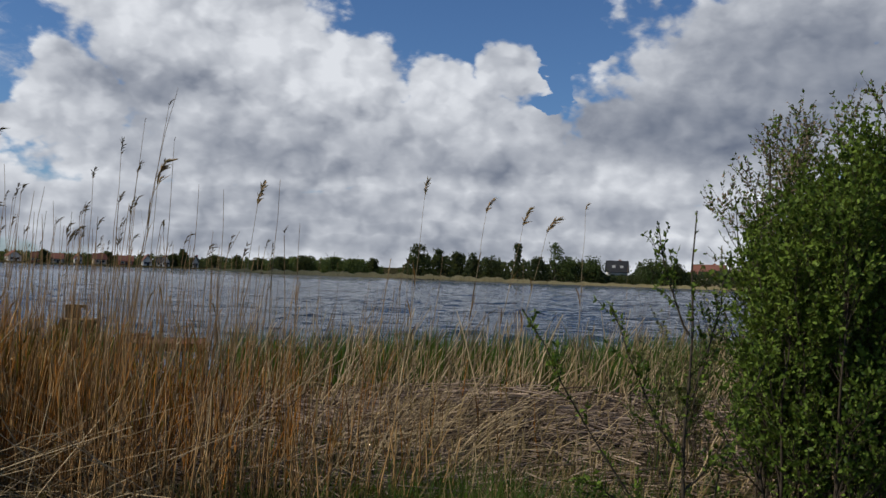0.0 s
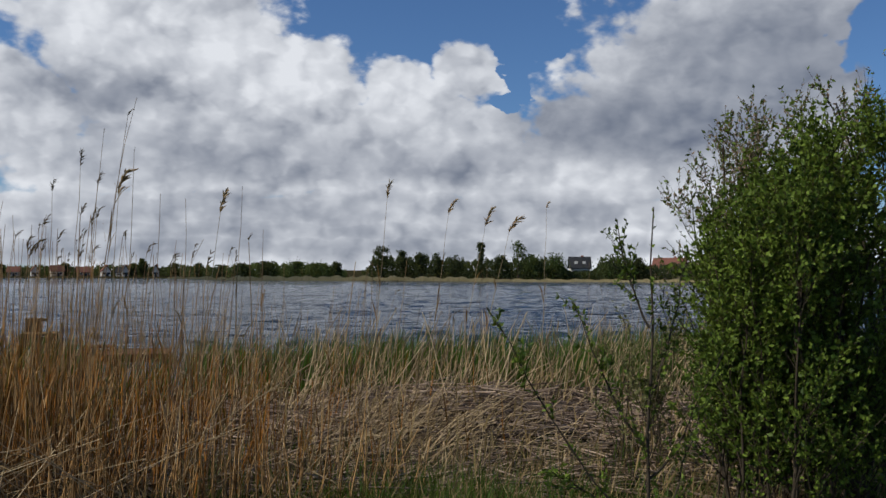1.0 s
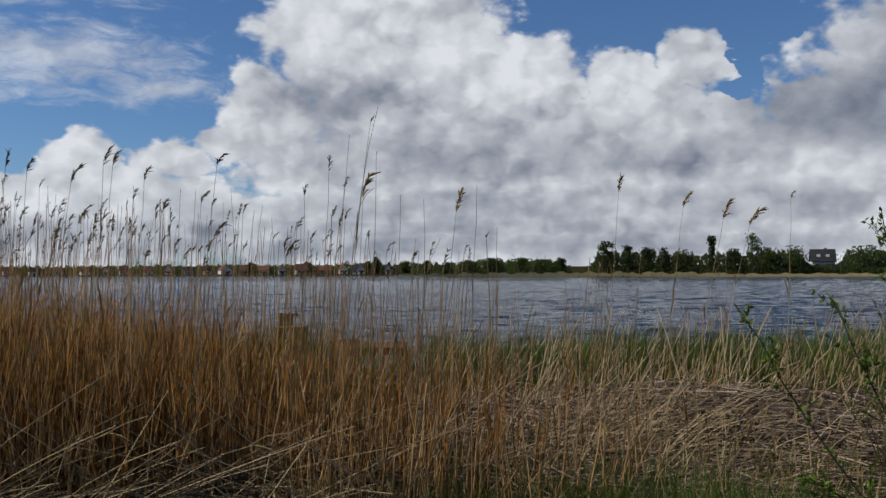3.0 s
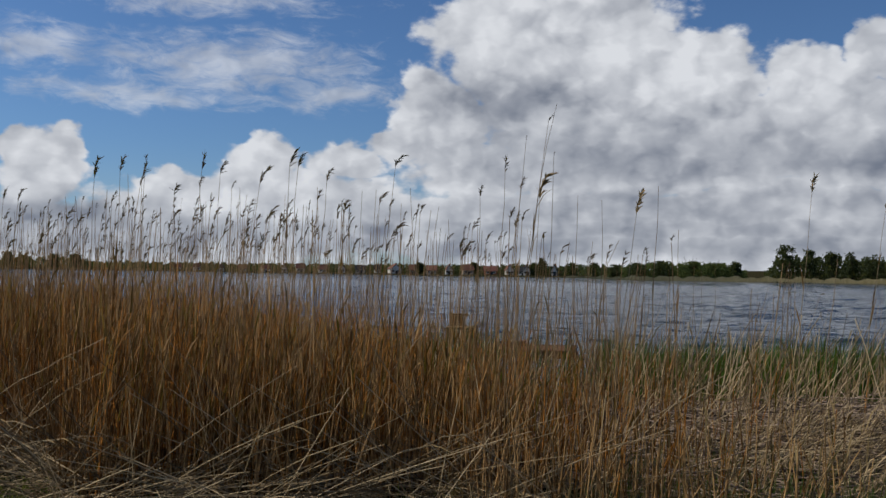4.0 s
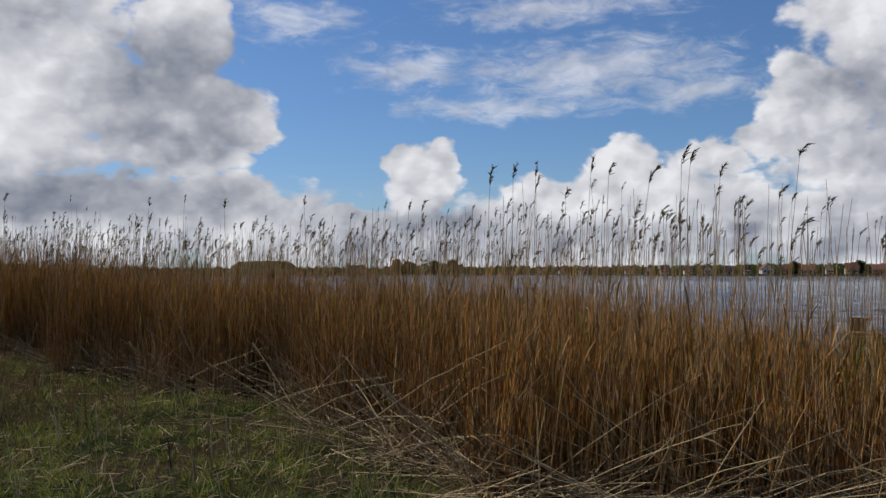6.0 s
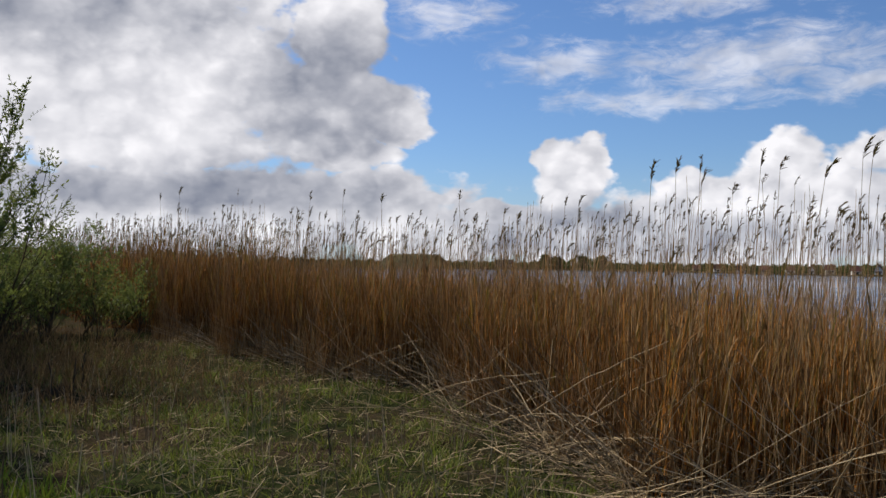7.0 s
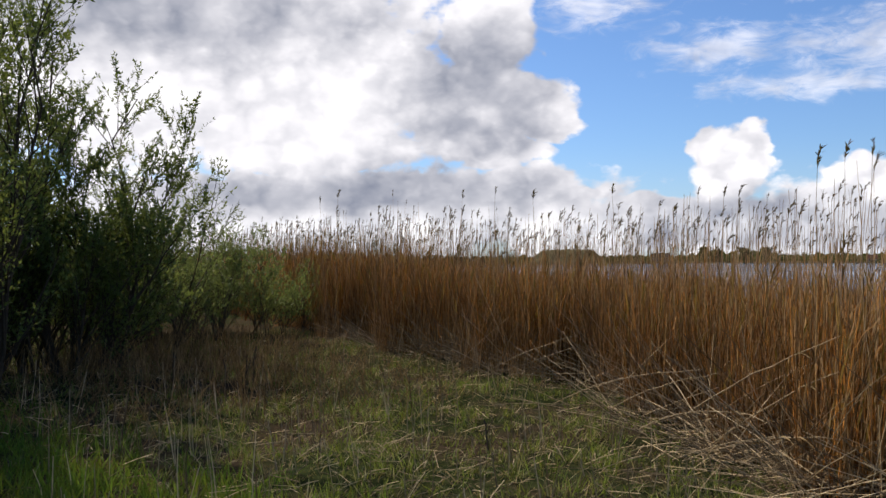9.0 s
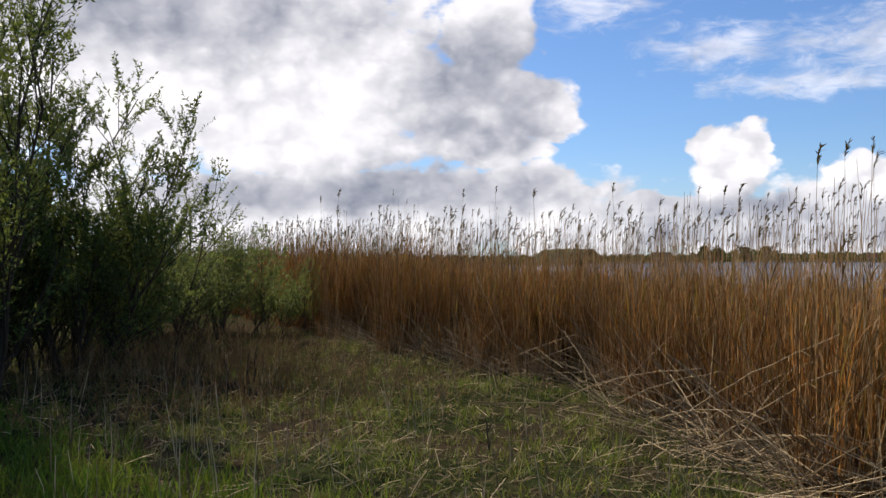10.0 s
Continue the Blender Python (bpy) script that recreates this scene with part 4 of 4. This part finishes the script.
def bush(name, x, y, label, seed, stems_n, height, fan, per1, len1, per2, len2, per3, size, width, leaf, lean=(0, 0), radius=0.02, foot=0.35, up=0.35, floor=0.3, bare=None, low=0.45, rising=False):
    rng = np.random.default_rng(seed)
    ob = thing(name, Matrix.Translation((x, y, float(land(x, y)))), label, "bush", "")
    k = 8
    way = unit(np.stack([lean[0] + fan * np.clip(rng.normal(0, 1, stems_n), -1.4, 1.4), lean[1] + fan * np.clip(rng.normal(0, 1, stems_n), -1.4, 1.4), np.ones(stems_n)], -1))
    start = np.concatenate([foot * np.clip(rng.normal(0, 1, (stems_n, 2)), -1.3, 1.3), np.full((stems_n, 1), -0.05)], -1)
    if rising:
        order = np.argsort(start[:, 0] + way[:, 0] * height)
        start, way = start[order], way[order]
    s = np.linspace(0, 1, k)[None, :, None]
    L = height * np.linspace(low, 1.05, stems_n)
    trunk = start[:, None] + L[:, None, None] * (way[:, None] * s + np.array([0, 0, 0.12]) * s**2) + rng.normal(0, 0.02, (stems_n, k, 3)) * s * L[:, None, None]
    r = radius * rng.uniform(0.6, 1.2, (stems_n, 1)) * np.linspace(1, 0.2, k)[None]
    limb, lr = grow(rng, trunk, r, per1, floor, 0.97, len1, 0.8, up)
    twig, tr = grow(rng, limb, lr, per2, 0.2, 1.0, len2, 0.8, up * 0.8, 0.15, 3)
    for i in range(stems_n):
        part("stem", tubes(trunk[i:i + 1], r[i:i + 1], 6), BARK, ob)
    part("branchwork", joined([tubes(limb, lr, 4), tubes(twig, np.maximum(tr, 0.0012), 3)]), BARK, ob)
    tips = np.concatenate([twig, limb[:, -3:]])
    part("foliage", leaf_sprays(rng, tips, per3, size, width, 0.9, size > 0.07), leaf, ob)
    if bare is not None:
        top = twig[twig[:, -1, 2] > height * 0.62]
        part("catkin_cover", leaf_sprays(rng, top, 9, size * 0.8, 0.55), bare, ob, "faded pale catkins")
    return ob


bush("leafy_bush", 2.42, 5.5, "dense bright green leafy bush with small leaves", 24, 34, 2.15, 0.09, 17, 0.56, 8, 0.30, 15, 0.036, 0.6, LEAF_HAW, foot=0.34, floor=0.07, lean=(-0.01, 0), up=0.3, low=0.74, rising=True, radius=0.011)
bush("leafy_bush", 2.95, 6.3, "tall grey-green bush with faded catkins at the top", 22, 24, 2.75, 0.17, 14, 0.7, 8, 0.3, 6, 0.036, 0.55, LEAF_HAW, foot=0.35, floor=0.06, up=0.25, bare=BLOSSOM, low=0.75, rising=True)
bush("leafy_bush", 2.15, 7.3, "loose low bush with pale young leaves", 23, 8, 1.15, 0.2, 7, 0.45, 6, 0.22, 7, 0.036, 0.5, LEAF_PALE, foot=0.3, floor=0.05, up=0.3, radius=0.008)
bush("willow_bush", -15.6, 1.0, "open willow bush with silvery green leaves and sky between its branches", 31, 28, 4.4, 0.34, 15, 1.3, 9, 0.5, 19, 0.074, 0.38, LEAF_WILLOW, foot=0.75, floor=0.06, up=0.35, radius=0.04, low=0.25, lean=(0, 0.14))
bush("willow_bush", -12.8, -1.0, "tall dense dark green willow bush", 32, 34, 6.0, 0.32, 16, 1.5, 8, 0.55, 15, 0.08, 0.38, LEAF_WILLOW, foot=1.0, floor=0.03, up=0.35, radius=0.045, low=0.2)
bush("willow_bush", -21.5, 4.6, "low rounded willow bush beside the reeds", 33, 30, 2.1, 0.5, 14, 1.0, 8, 0.5, 11, 0.07, 0.36, LEAF_SALLOW, foot=1.5, floor=0.03, up=0.3, radius=0.02, low=0.2)
bush("willow_bush", -18.6, 2.6, "low willow bush filling the gap behind the tall one", 34, 30, 3.3, 0.46, 14, 1.2, 8, 0.55, 11, 0.072, 0.36, LEAF_SALLOW, foot=1.3, floor=0.03, up=0.35, radius=0.02, low=0.2)


def sapling():
    """The slender shrub with two long arms."""
    rng = np.random.default_rng(41)
    x, y = 1.08, 4.5
    ob = thing("slender_shrub", Matrix.Translation((x, y, float(land(x, y)))), "slender dark-stemmed shrub with sparse small green leaves", "shrub")
    t = np.linspace(0, 1, 8)[:, None]
    leader = np.array([[0.03, 0.0, 1.95]]) * t + rng.normal(0, 0.014, (8, 3)) * t
    # each arm: how high it leaves the leader, and where it ends
    arms = [leader]
    part("stem", tubes(leader[None], np.linspace(0.012, 0.003, 8)[None], 6), BARK, ob)
    for low, ex, ey, ez in ((1.35, -0.13, 0.05, 1.88), (0.35, -0.78, 0.1, 1.46), (0.75, -0.36, 0.05, 1.5), (1.0, 0.25, 0.1, 1.72), (0.42, -0.5, 0.0, 0.66), (0.6, 0.4, 0.0, 1.25), (0.2, 0.3, 0.1, 0.9)):
        start = np.array([0.03 * low / 1.95, 0, low])
        path = start + (np.array([ex, ey, ez]) - start) * t ** np.array([[0.9, 1.0, 1.25]]) + rng.normal(0, 0.012, (8, 3)) * t
        arms.append(path)
        part("arm", tubes(path[None], np.linspace(0.007, 0.0024, 8)[None], 5), BARK, ob)
    arms = np.array(arms)
    twig, tr = grow(rng, arms, np.full((len(arms), 8), 0.004), 14, 0.15, 1.0, 0.2, 0.8, 0.2)
    part("twig_cover", tubes(twig, np.maximum(tr, 0.0014), 3), BARK, ob)
    part("foliage", leaf_sprays(rng, np.concatenate([twig, arms[:, [1, 3, 5, 6, 7]]]), 15, 0.030, 0.55), LEAF_HAW, ob)
    return ob


sapling()


# ---- the jetty ----
def make_jetty():
    at = polar(14.4, 15.0)
    deck_z = 0.31
    ob = thing("jetty", pose(at[0], at[1], 0, 0, 0, 10), "small weathered brown plank jetty on dark posts in the shallows", "jetty")
    for i in range(5):
        part("plank", boxed((1.5, 0.19, 0.035), pose(0, -0.4 + i * 0.2, deck_z + 0.003 * (i % 3)), 0.006), DECK, ob)
    for x in (-0.7, 0.7):
        part("beam", boxed((0.08, 1.0, 0.1), pose(x, 0, deck_z - 0.07), 0.008), DECK, ob)
    part("front_beam", boxed((1.56, 0.05, 0.13), pose(0, -0.53, deck_z - 0.05), 0.008), DECK, ob)
    for x in (-0.68, -0.1, 0.68):
        for y in (-0.45, 0.45):
            bm = bmesh.new()
            bmesh.ops.create_cone(bm, cap_ends=True, segments=10, radius1=0.06, radius2=0.055, depth=1.7, matrix=pose(x, y, deck_z - 0.87))
            part("post", bm, BARK, ob)
    low = thing("boarded_step", pose(at[0] - 0.35, at[1] + 0.1, deck_z + 0.02, 0, 0, 10), "flat brown board crate lying on the jetty", "crate")
    part("top_board", boxed((0.42, 0.34, 0.03), pose(0, 0, 0.07), 0.005), DECK, low)
    for x in (-0.18, 0.18):
        part("side_board", boxed((0.03, 0.32, 0.055), pose(x, 0, 0.0275), 0.004), DECK, low)
    seat_at = polar(18.9, 15.2)
    seat = thing("wooden_seat", pose(seat_at[0], seat_at[1], 0, 0, 0, 12), "plain tan wooden fishing seat on posts beside the jetty", "seat")
    part("seat_board", boxed((0.52, 0.4, 0.04), pose(0, 0, 0.62), 0.006), OCHRE, seat)
    part("front_board", boxed((0.50, 0.04, 0.16), pose(0, -0.19, 0.51), 0.006), OCHRE, seat)
    part("back_board", boxed((0.24, 0.035, 0.2), pose(-0.12, 0.18, 0.72), 0.005), OCHRE, seat)
    part("back_rail", boxed((0.34, 0.045, 0.05), pose(-0.08, 0.2, 0.83), 0.006), OCHRE, seat)
    for x in (-0.22, 0.22):
        for y in (-0.15, 0.15):
            part("leg", boxed((0.06, 0.06, 1.5), pose(x, y, -0.14), 0.006), DECK, seat)


make_jetty()


# ---- the far shore ----
def skyline(az):
    """Top of the far woods, in degrees above the level."""
    return np.interp(az, [-40, -22, -18, -16.5, -15, -14.4, -13, -11.5, -9, -6, -4.4, -3, -2, -0.4, 0.2, 1.6, 2.2, 4, 6, 7.5, 9, 10, 12, 14, 17, 20, 25, 33, 38, 42, 42.5, 45, 46.8, 47.2, 51, 52.4, 53.2, 55, 56.6, 57.4, 62, 70, 80, 95],
                     [1.0, 0.9, 0.5, 1.05, 1.0, 0.06, 0.06, 1.15, 0.95, 0.95, 1.05, 1.1, 1.2, 1.1, 0.1, 0.1, 0.5, 0.6, 0.68, 0.55, 0.35, 0.42, 0.4, 0.38, 0.4, 0.34, 0.36, 0.34, 0.36, 0.42, 0.62, 0.66, 0.5, 0.36, 0.42, 0.4, 0.4, 0.4, 0.4, 0.42, 0.5, 0.8, 1.0, 1.0])


def make_far_woods():
    rng = np.random.default_rng(7)
    for name, a0, a1, n, material, label in (
            ("far_woods", -40, 0.3, 44000, FAR_DARK, "dark green wood on the far shore"),
            ("far_thicket", 1.4, 9.0, 7000, FAR_LEAF, "bright green thicket on the far shore"),
            ("far_hedges", 9.0, 42.3, 19000, FAR_DARK, "low dark hedges and gardens on the far shore"),
            ("far_treeline", 42.3, 95, 26000, FAR_DARK, "distant brown-green treeline and wooded mound")):
        az = rng.uniform(a0, a1, n)
        far = far_shore(np.minimum(az, 60)) * rng.uniform(1.02, 1.13, n) + 8
        far = np.where(az > 60, 500, far)
        lump = 0.76 + 0.26 * np.sin(az * 9 + 2 * np.sin(az * 3.1)) * np.cos(az * 4.3 + 1)
        top = EYE[2] + far * np.tan(np.radians(np.maximum(skyline(az), 0.05))) * 1.0 * lump
        z = -0.3 + (top + 0.3) * rng.random(n) ** 0.7
        at = np.stack([EYE[0] - np.sin(np.radians(az)) * far, EYE[1] + np.cos(np.radians(az)) * far, z], -1)
        size = far * 0.0024 * rng.uniform(0.6, 1.3, n)
        tagged(part(name, leaves(at, unit(rng.normal(size=(n, 3)) + np.array([0, 0, 0.3])), size, 0.8, rng, 0.25, True), material), label, "woods", kind="stuff")
    # tan reed fringe along the far water's edge
    n = 9000
    az = rng.uniform(-30, 12.5, n)
    far = far_shore(az) + rng.uniform(0, 9, n)
    h = rng.uniform(0.35, 1.0, n) * np.interp(az, [-30, -9, -6, 2, 8, 12.5], [0.6, 0.65, 1, 1.15, 1.1, 0.5]) * (1 + 0.35 * np.sin(az * 5.1) * np.sin(az * 1.9 + 1))
    base = np.stack([-np.sin(np.radians(az)) * far, np.cos(np.radians(az)) * far, np.full(n, LAKE)], -1)
    path = bent(base, unit(np.stack([rng.normal(0, 0.1, n), 0 * az, np.ones(n)], -1)), h, np.zeros(n), 3)
    side = np.stack([np.cos(np.radians(az)), np.sin(np.radians(az)), 0 * az], -1)
    tagged(part("far_reed_fringe", ribbons(path, np.array([0.3, 0.3, 0.08])[None] * np.ones((n, 1)), side), FAR_REED), "tan belt of dry reeds along the far shore", "reeds", kind="stuff")


make_far_woods()


def make_mound():
    """The long flat-topped grassy hill on the far shore."""
    rng = np.random.default_rng(61)
    at = polar(54.8, 800.0, 0.0)
    n, m = 72, 24
    u, v = np.meshgrid(np.linspace(-1, 1, n), np.linspace(-1, 1, m), indexing="ij")
    rise = np.interp(np.abs(u), [0, 0.62, 0.8, 1], [1, 0.94, 0.55, 0.0]) * np.interp(np.abs(v), [0, 0.4, 1], [1, 0.9, 0])
    lump = 1 + 0.05 * np.sin(u * 11 + 1) * np.sin(v * 4) + rng.normal(0, 0.012, (n, m))
    verts = np.stack([u * 36, v * 30, rise * lump * 13.6 - 0.4], -1).reshape(-1, 3)
    i, j = np.meshgrid(np.arange(n - 1), np.arange(m - 1), indexing="ij")
    quads = np.stack([i * m + j, (i + 1) * m + j, (i + 1) * m + j + 1, i * m + j + 1], -1).reshape(-1, 4)
    me = mesh_of("far_mound", verts, [quads], HILL)
    me.polygons.foreach_set("use_smooth", np.ones(len(me.polygons), bool))
    ob = new("far_mound", me)
    ob.matrix_world = pose(at[0], at[1], 0, 0, 0, 54.8)
    tagged(ob, "long flat-topped olive-brown grassy hill on the far shore", "hill", kind="structure")


make_mound()


def far_tree(az, el_top, width, kind="round", extra=14.0):
    rng = np.random.default_rng(int(abs(az) * 97 + el_top * 31))
    far = float(far_shore(az)) + extra
    at = polar(az, far, 0.0)
    height = EYE[2] + far * math.tan(radians(el_top))
    half = far * math.tan(radians(width)) / 2
    words = {"round": "broad green leafy tree on the far shore", "poplar": "slim dark poplar on the far shore", "airy": "airy pale green birch-like tree on the far shore", "willow": "rounded light green willow on the far shore"}
    ob = thing("tree", Matrix.Translation(at), words[kind], "tree", "trees on the far shore")
    k = 7
    trunk = np.array([[0, 0, height * 0.85]]) * np.linspace(0, 1, k)[:, None] + rng.normal(0, 0.12, (k, 3)) * np.linspace(0, 1, k)[:, None]
    part("trunk", tubes(trunk[None], np.linspace(0.28, 0.05, k)[None], 6), BARK, ob)
    limb, lr = grow(rng, trunk[None], np.linspace(0.2, 0.06, k)[None], 12, 0.25, 0.95, half * 0.9, 0.9, 0.4)
    part("limbs", tubes(limb, lr, 4), BARK, ob)
    low = {"round": 0.12, "poplar": 0.1, "airy": 0.28, "willow": 0.02}[kind]
    knots = 30
    t = rng.uniform(low, 1, knots)
    reach = half * np.sqrt(np.clip(1 - ((t - (low + 1) / 2) / ((1 - low) / 2)) ** 2, 0.05, 1))
    turn = rng.uniform(0, 2 * np.pi, knots)
    rad = reach * rng.uniform(0.3, 0.9, knots)
    heart = np.stack([np.cos(turn) * rad, np.sin(turn) * rad, t * height * 0.95], -1)
    each = {"round": 46, "poplar": 44, "airy": 24, "willow": 60}[kind]
    pts = heart.repeat(each, 0) + rng.normal(0, 1, (knots * each, 3)) * np.array([1, 1, 0.8]) * max(half * 0.22, 0.35)
    pts[:, 2] = np.clip(pts[:, 2], 0.2, height)
    part("crown", leaves(pts, unit(rng.normal(size=pts.shape)), far * 0.0021 * rng.uniform(0.6, 1.3, len(pts)), 0.7, rng, 0.25, True), FAR_LEAF if kind in ("airy", "willow") else FAR_DARK, ob)


for row in ((-0.9, 1.7, 1.2, "round"), (-2.2, 1.35, 0.9, "round"), (-3.4, 1.3, 0.9, "round"), (-4.5, 1.25, 0.8, "round"), (-5.6, 1.1, 1.0, "round"), (-7.3, 1.95, 0.28, "poplar"),
            (-9.7, 2.1, 1.0, "airy"), (-8.6, 1.1, 1.1, "round"), (-10.6, 1.15, 1.3, "willow"), (-12.1, 1.25, 1.7, "willow"), (-15.8, 1.15, 2.2, "willow"), (-17.3, 0.9, 1.0, "round"),
            (-21.5, 1.1, 2.0, "willow"), (2.0, 0.72, 0.5, "round"), (3.2, 0.52, 1.7, "willow"), (4.6, 0.6, 1.9, "willow"), (6.4, 0.62, 1.5, "round"), (8.0, 0.5, 1.3, "round"), (9.2, 0.42, 1.0, "round"),
            (10.6, 0.5, 0.5, "round"), (13.9, 0.78, 0.55, "round"), (14.4, 0.5, 0.5, "round"), (12.0, 0.5, 0.6, "round"), (18.3, 0.5, 0.5, "round"), (21.8, 0.45, 0.5, "round"),
            (42.8, 0.75, 0.7, "round"), (44.0, 0.7, 0.7, "round"), (46.4, 0.82, 0.6, "round"), (45.6, 0.7, 0.7, "round")):
    far_tree(*row)


def house(az, el_top, width, wall, roof, label, turn=0.0, extra=40.0, dormer=False, gable=False):
    far = float(far_shore(az)) + extra
    at = polar(az, far, 0.0)
    z = -0.2
    h = EYE[2] + far * math.tan(radians(el_top)) - z
    w = far * math.tan(radians(width))
    d, eave = w * (0.7 if not gable else 1.1), h * 0.55
    ob = thing("house", pose(at[0], at[1], z, 0, 0, az + turn), label, "house", "houses on the far shore")
    bm = bmesh.new()
    pts = [(-w / 2, -d / 2, 0), (w / 2, -d / 2, 0), (w / 2, d / 2, 0), (-w / 2, d / 2, 0), (-w / 2, -d / 2, eave), (w / 2, -d / 2, eave), (w / 2, d / 2, eave), (-w / 2, d / 2, eave)]
    if gable:
        pts += [(0, -d / 2, h - 0.15), (0, d / 2, h - 0.15)]
        faces = [(0, 1, 5, 8, 4), (2, 3, 7, 9, 6), (1, 2, 6, 5), (3, 0, 4, 7), (4, 8, 9, 7), (5, 6, 9, 8), (3, 2, 1, 0)]
    else:
        pts += [(-w / 2, 0, h - 0.15), (w / 2, 0, h - 0.15)]
        faces = [(0, 1, 5, 4), (2, 3, 7, 6), (1, 2, 6, 9, 5), (3, 0, 4, 8, 7), (4, 5, 9, 8), (6, 7, 8, 9), (3, 2, 1, 0)]
    vs = [bm.verts.new(p) for p in pts]
    for f in faces:
        bm.faces.new([vs[i] for i in f])
    bmesh.ops.recalc_face_normals(bm, faces=bm.faces)
    part("wall", bm, wall, ob)
    span, run = (w, d) if gable else (d, w)
    slope = math.atan2(h - eave, span / 2)
    length = math.hypot(h - eave, span / 2) + 0.5
    for s in (-1, 1):
        m = (pose(s * (span / 4 + 0.12), 0, (h + eave) / 2 - 0.05, 0, 0, 0) if gable else pose(0, s * (span / 4 + 0.12), (h + eave) / 2 - 0.05))
        m = m @ (pose(0, 0, 0, 0, s * math.degrees(slope), 0) if gable else pose(0, 0, 0, -s * math.degrees(slope), 0, 0))
        part("roof", boxed((length, run + 0.7, 0.18) if gable else (run + 0.7, length, 0.18), m, 0.03), roof, ob)
    n = 2 if gable else max(2, int(w / 3))
    for i in range(n):
        x = (i + 0.5) / n * w - w / 2
        win = part("window", boxed((1.15, 0.1, min(1.2, eave * 0.4)), pose(x, -d / 2 - 0.03, eave * 0.6), 0.02), WALL_WHITE, ob)
        part("pane", boxed((0.95, 0.06, min(1.0, eave * 0.34)), pose(x, -d / 2 - 0.07, eave * 0.6)), PANE, win)
    part("door", boxed((0.95, 0.1, min(2.0, eave * 0.7)), pose(w * 0.08, -d / 2 - 0.04, min(2.0, eave * 0.7) / 2), 0.02), ROOF_DARK, ob)
    part("chimney", boxed((0.6, 0.6, 1.2), pose(w * 0.15, d * 0.1, h - 0.1), 0.03), WALL_RED, ob)
    if dormer:
        for i in range(2):
            part("dormer", boxed((w * 0.16, span * 0.24, (h - eave) * 0.34), pose((i - 0.5) * w * 0.4, -span * 0.26, eave + (h - eave) * 0.42), 0.03), WALL_WHITE, ob)
    return ob


house(-13.6, 0.98, 1.25, WALL_WHITE, ROOF_DARK, "white house with a big dark slate roof among trees", 8, 30, True)
house(-19.2, 0.9, 1.9, WALL_TAN, ROOF_RED, "house with a wide red tile roof", -12, 30)
house(17.2, 0.28, 0.8, WALL_RED, ROOF_RED, "long red brick house with a red roof", 4, 12)
house(16.0, 0.36, 0.5, WALL_WHITE, ROOF_RED, "small white gabled house", 10, 12, False, True)
house(15.1, 0.24, 0.55, WALL_WHITE, ROOF_DARK, "low white house near the water", -15, 12)
house(14.9, 0.36, 0.4, WALL_WHITE, ROOF_DARK, "white gabled house with a dark roof", 10, 12, False, True)
house(18.7, 0.36, 0.7, WALL_TAN, ROOF_RED, "sand-coloured house with a red roof", 12, 12)
house(21.0, 0.28, 0.6, WALL_TAN, ROOF_RED, "sand-coloured house between hedges", -10, 12)
house(23.4, 0.36, 0.7, WALL_WHITE, ROOF_RED, "white house with a red tile roof", 14, 12, False, True)
house(25.6, 0.26, 0.6, WALL_TAN, ROOF_DARK, "low tan house with a dark roof", 0, 12)
house(28.0, 0.24, 0.5, WALL_WHITE, ROOF_RED, "small white house on the far shore", 10, 12)
house(31.6, 0.22, 0.5, WALL_WHITE, ROOF_RED, "small white house beside a hedge", 10, 12)
house(33.0, 0.24, 0.45, WALL_TAN, ROOF_RED, "small tan house on the far shore", -10, 12)
house(34.4, 0.24, 0.5, WALL_WHITE, ROOF_DARK, "white house with a dark roof, far away", 5, 12)
house(13.1, 0.40, 0.32, WALL_WHITE, ROOF_DARK, "small white gabled house behind the hedge", -8, 14, False, True)
house(19.9, 0.34, 0.42, WALL_WHITE, ROOF_RED, "white gabled house with a red tile roof", 6, 16, False, True)
house(22.2, 0.32, 0.45, WALL_RED, ROOF_RED, "red brick house with a red roof", -6, 14)
house(24.5, 0.30, 0.4, WALL_WHITE, ROOF_DARK, "white house with a low dark roof", 8, 12)
house(26.8, 0.36, 0.42, WALL_WHITE, ROOF_RED, "white gabled house near the water", -4, 12, False, True)
house(29.4, 0.34, 0.5, WALL_TAN, ROOF_RED, "tan house with a wide red roof", 6, 12)
house(30.4, 0.28, 0.32, WALL_WHITE, ROOF_RED, "small white gabled house by the shore", -8, 12, False, True)
house(35.8, 0.30, 0.4, WALL_WHITE, ROOF_RED, "white house with a red roof, far away", 8, 12)
house(37.0, 0.26, 0.5, WALL_TAN, ROOF_RED, "pale house among trees, far away", 5, 12)
house(49.0, 0.5, 1.2, WALL_TAN, ROOF_DARK, "long flat brown hall on the far shore", 0, 30)
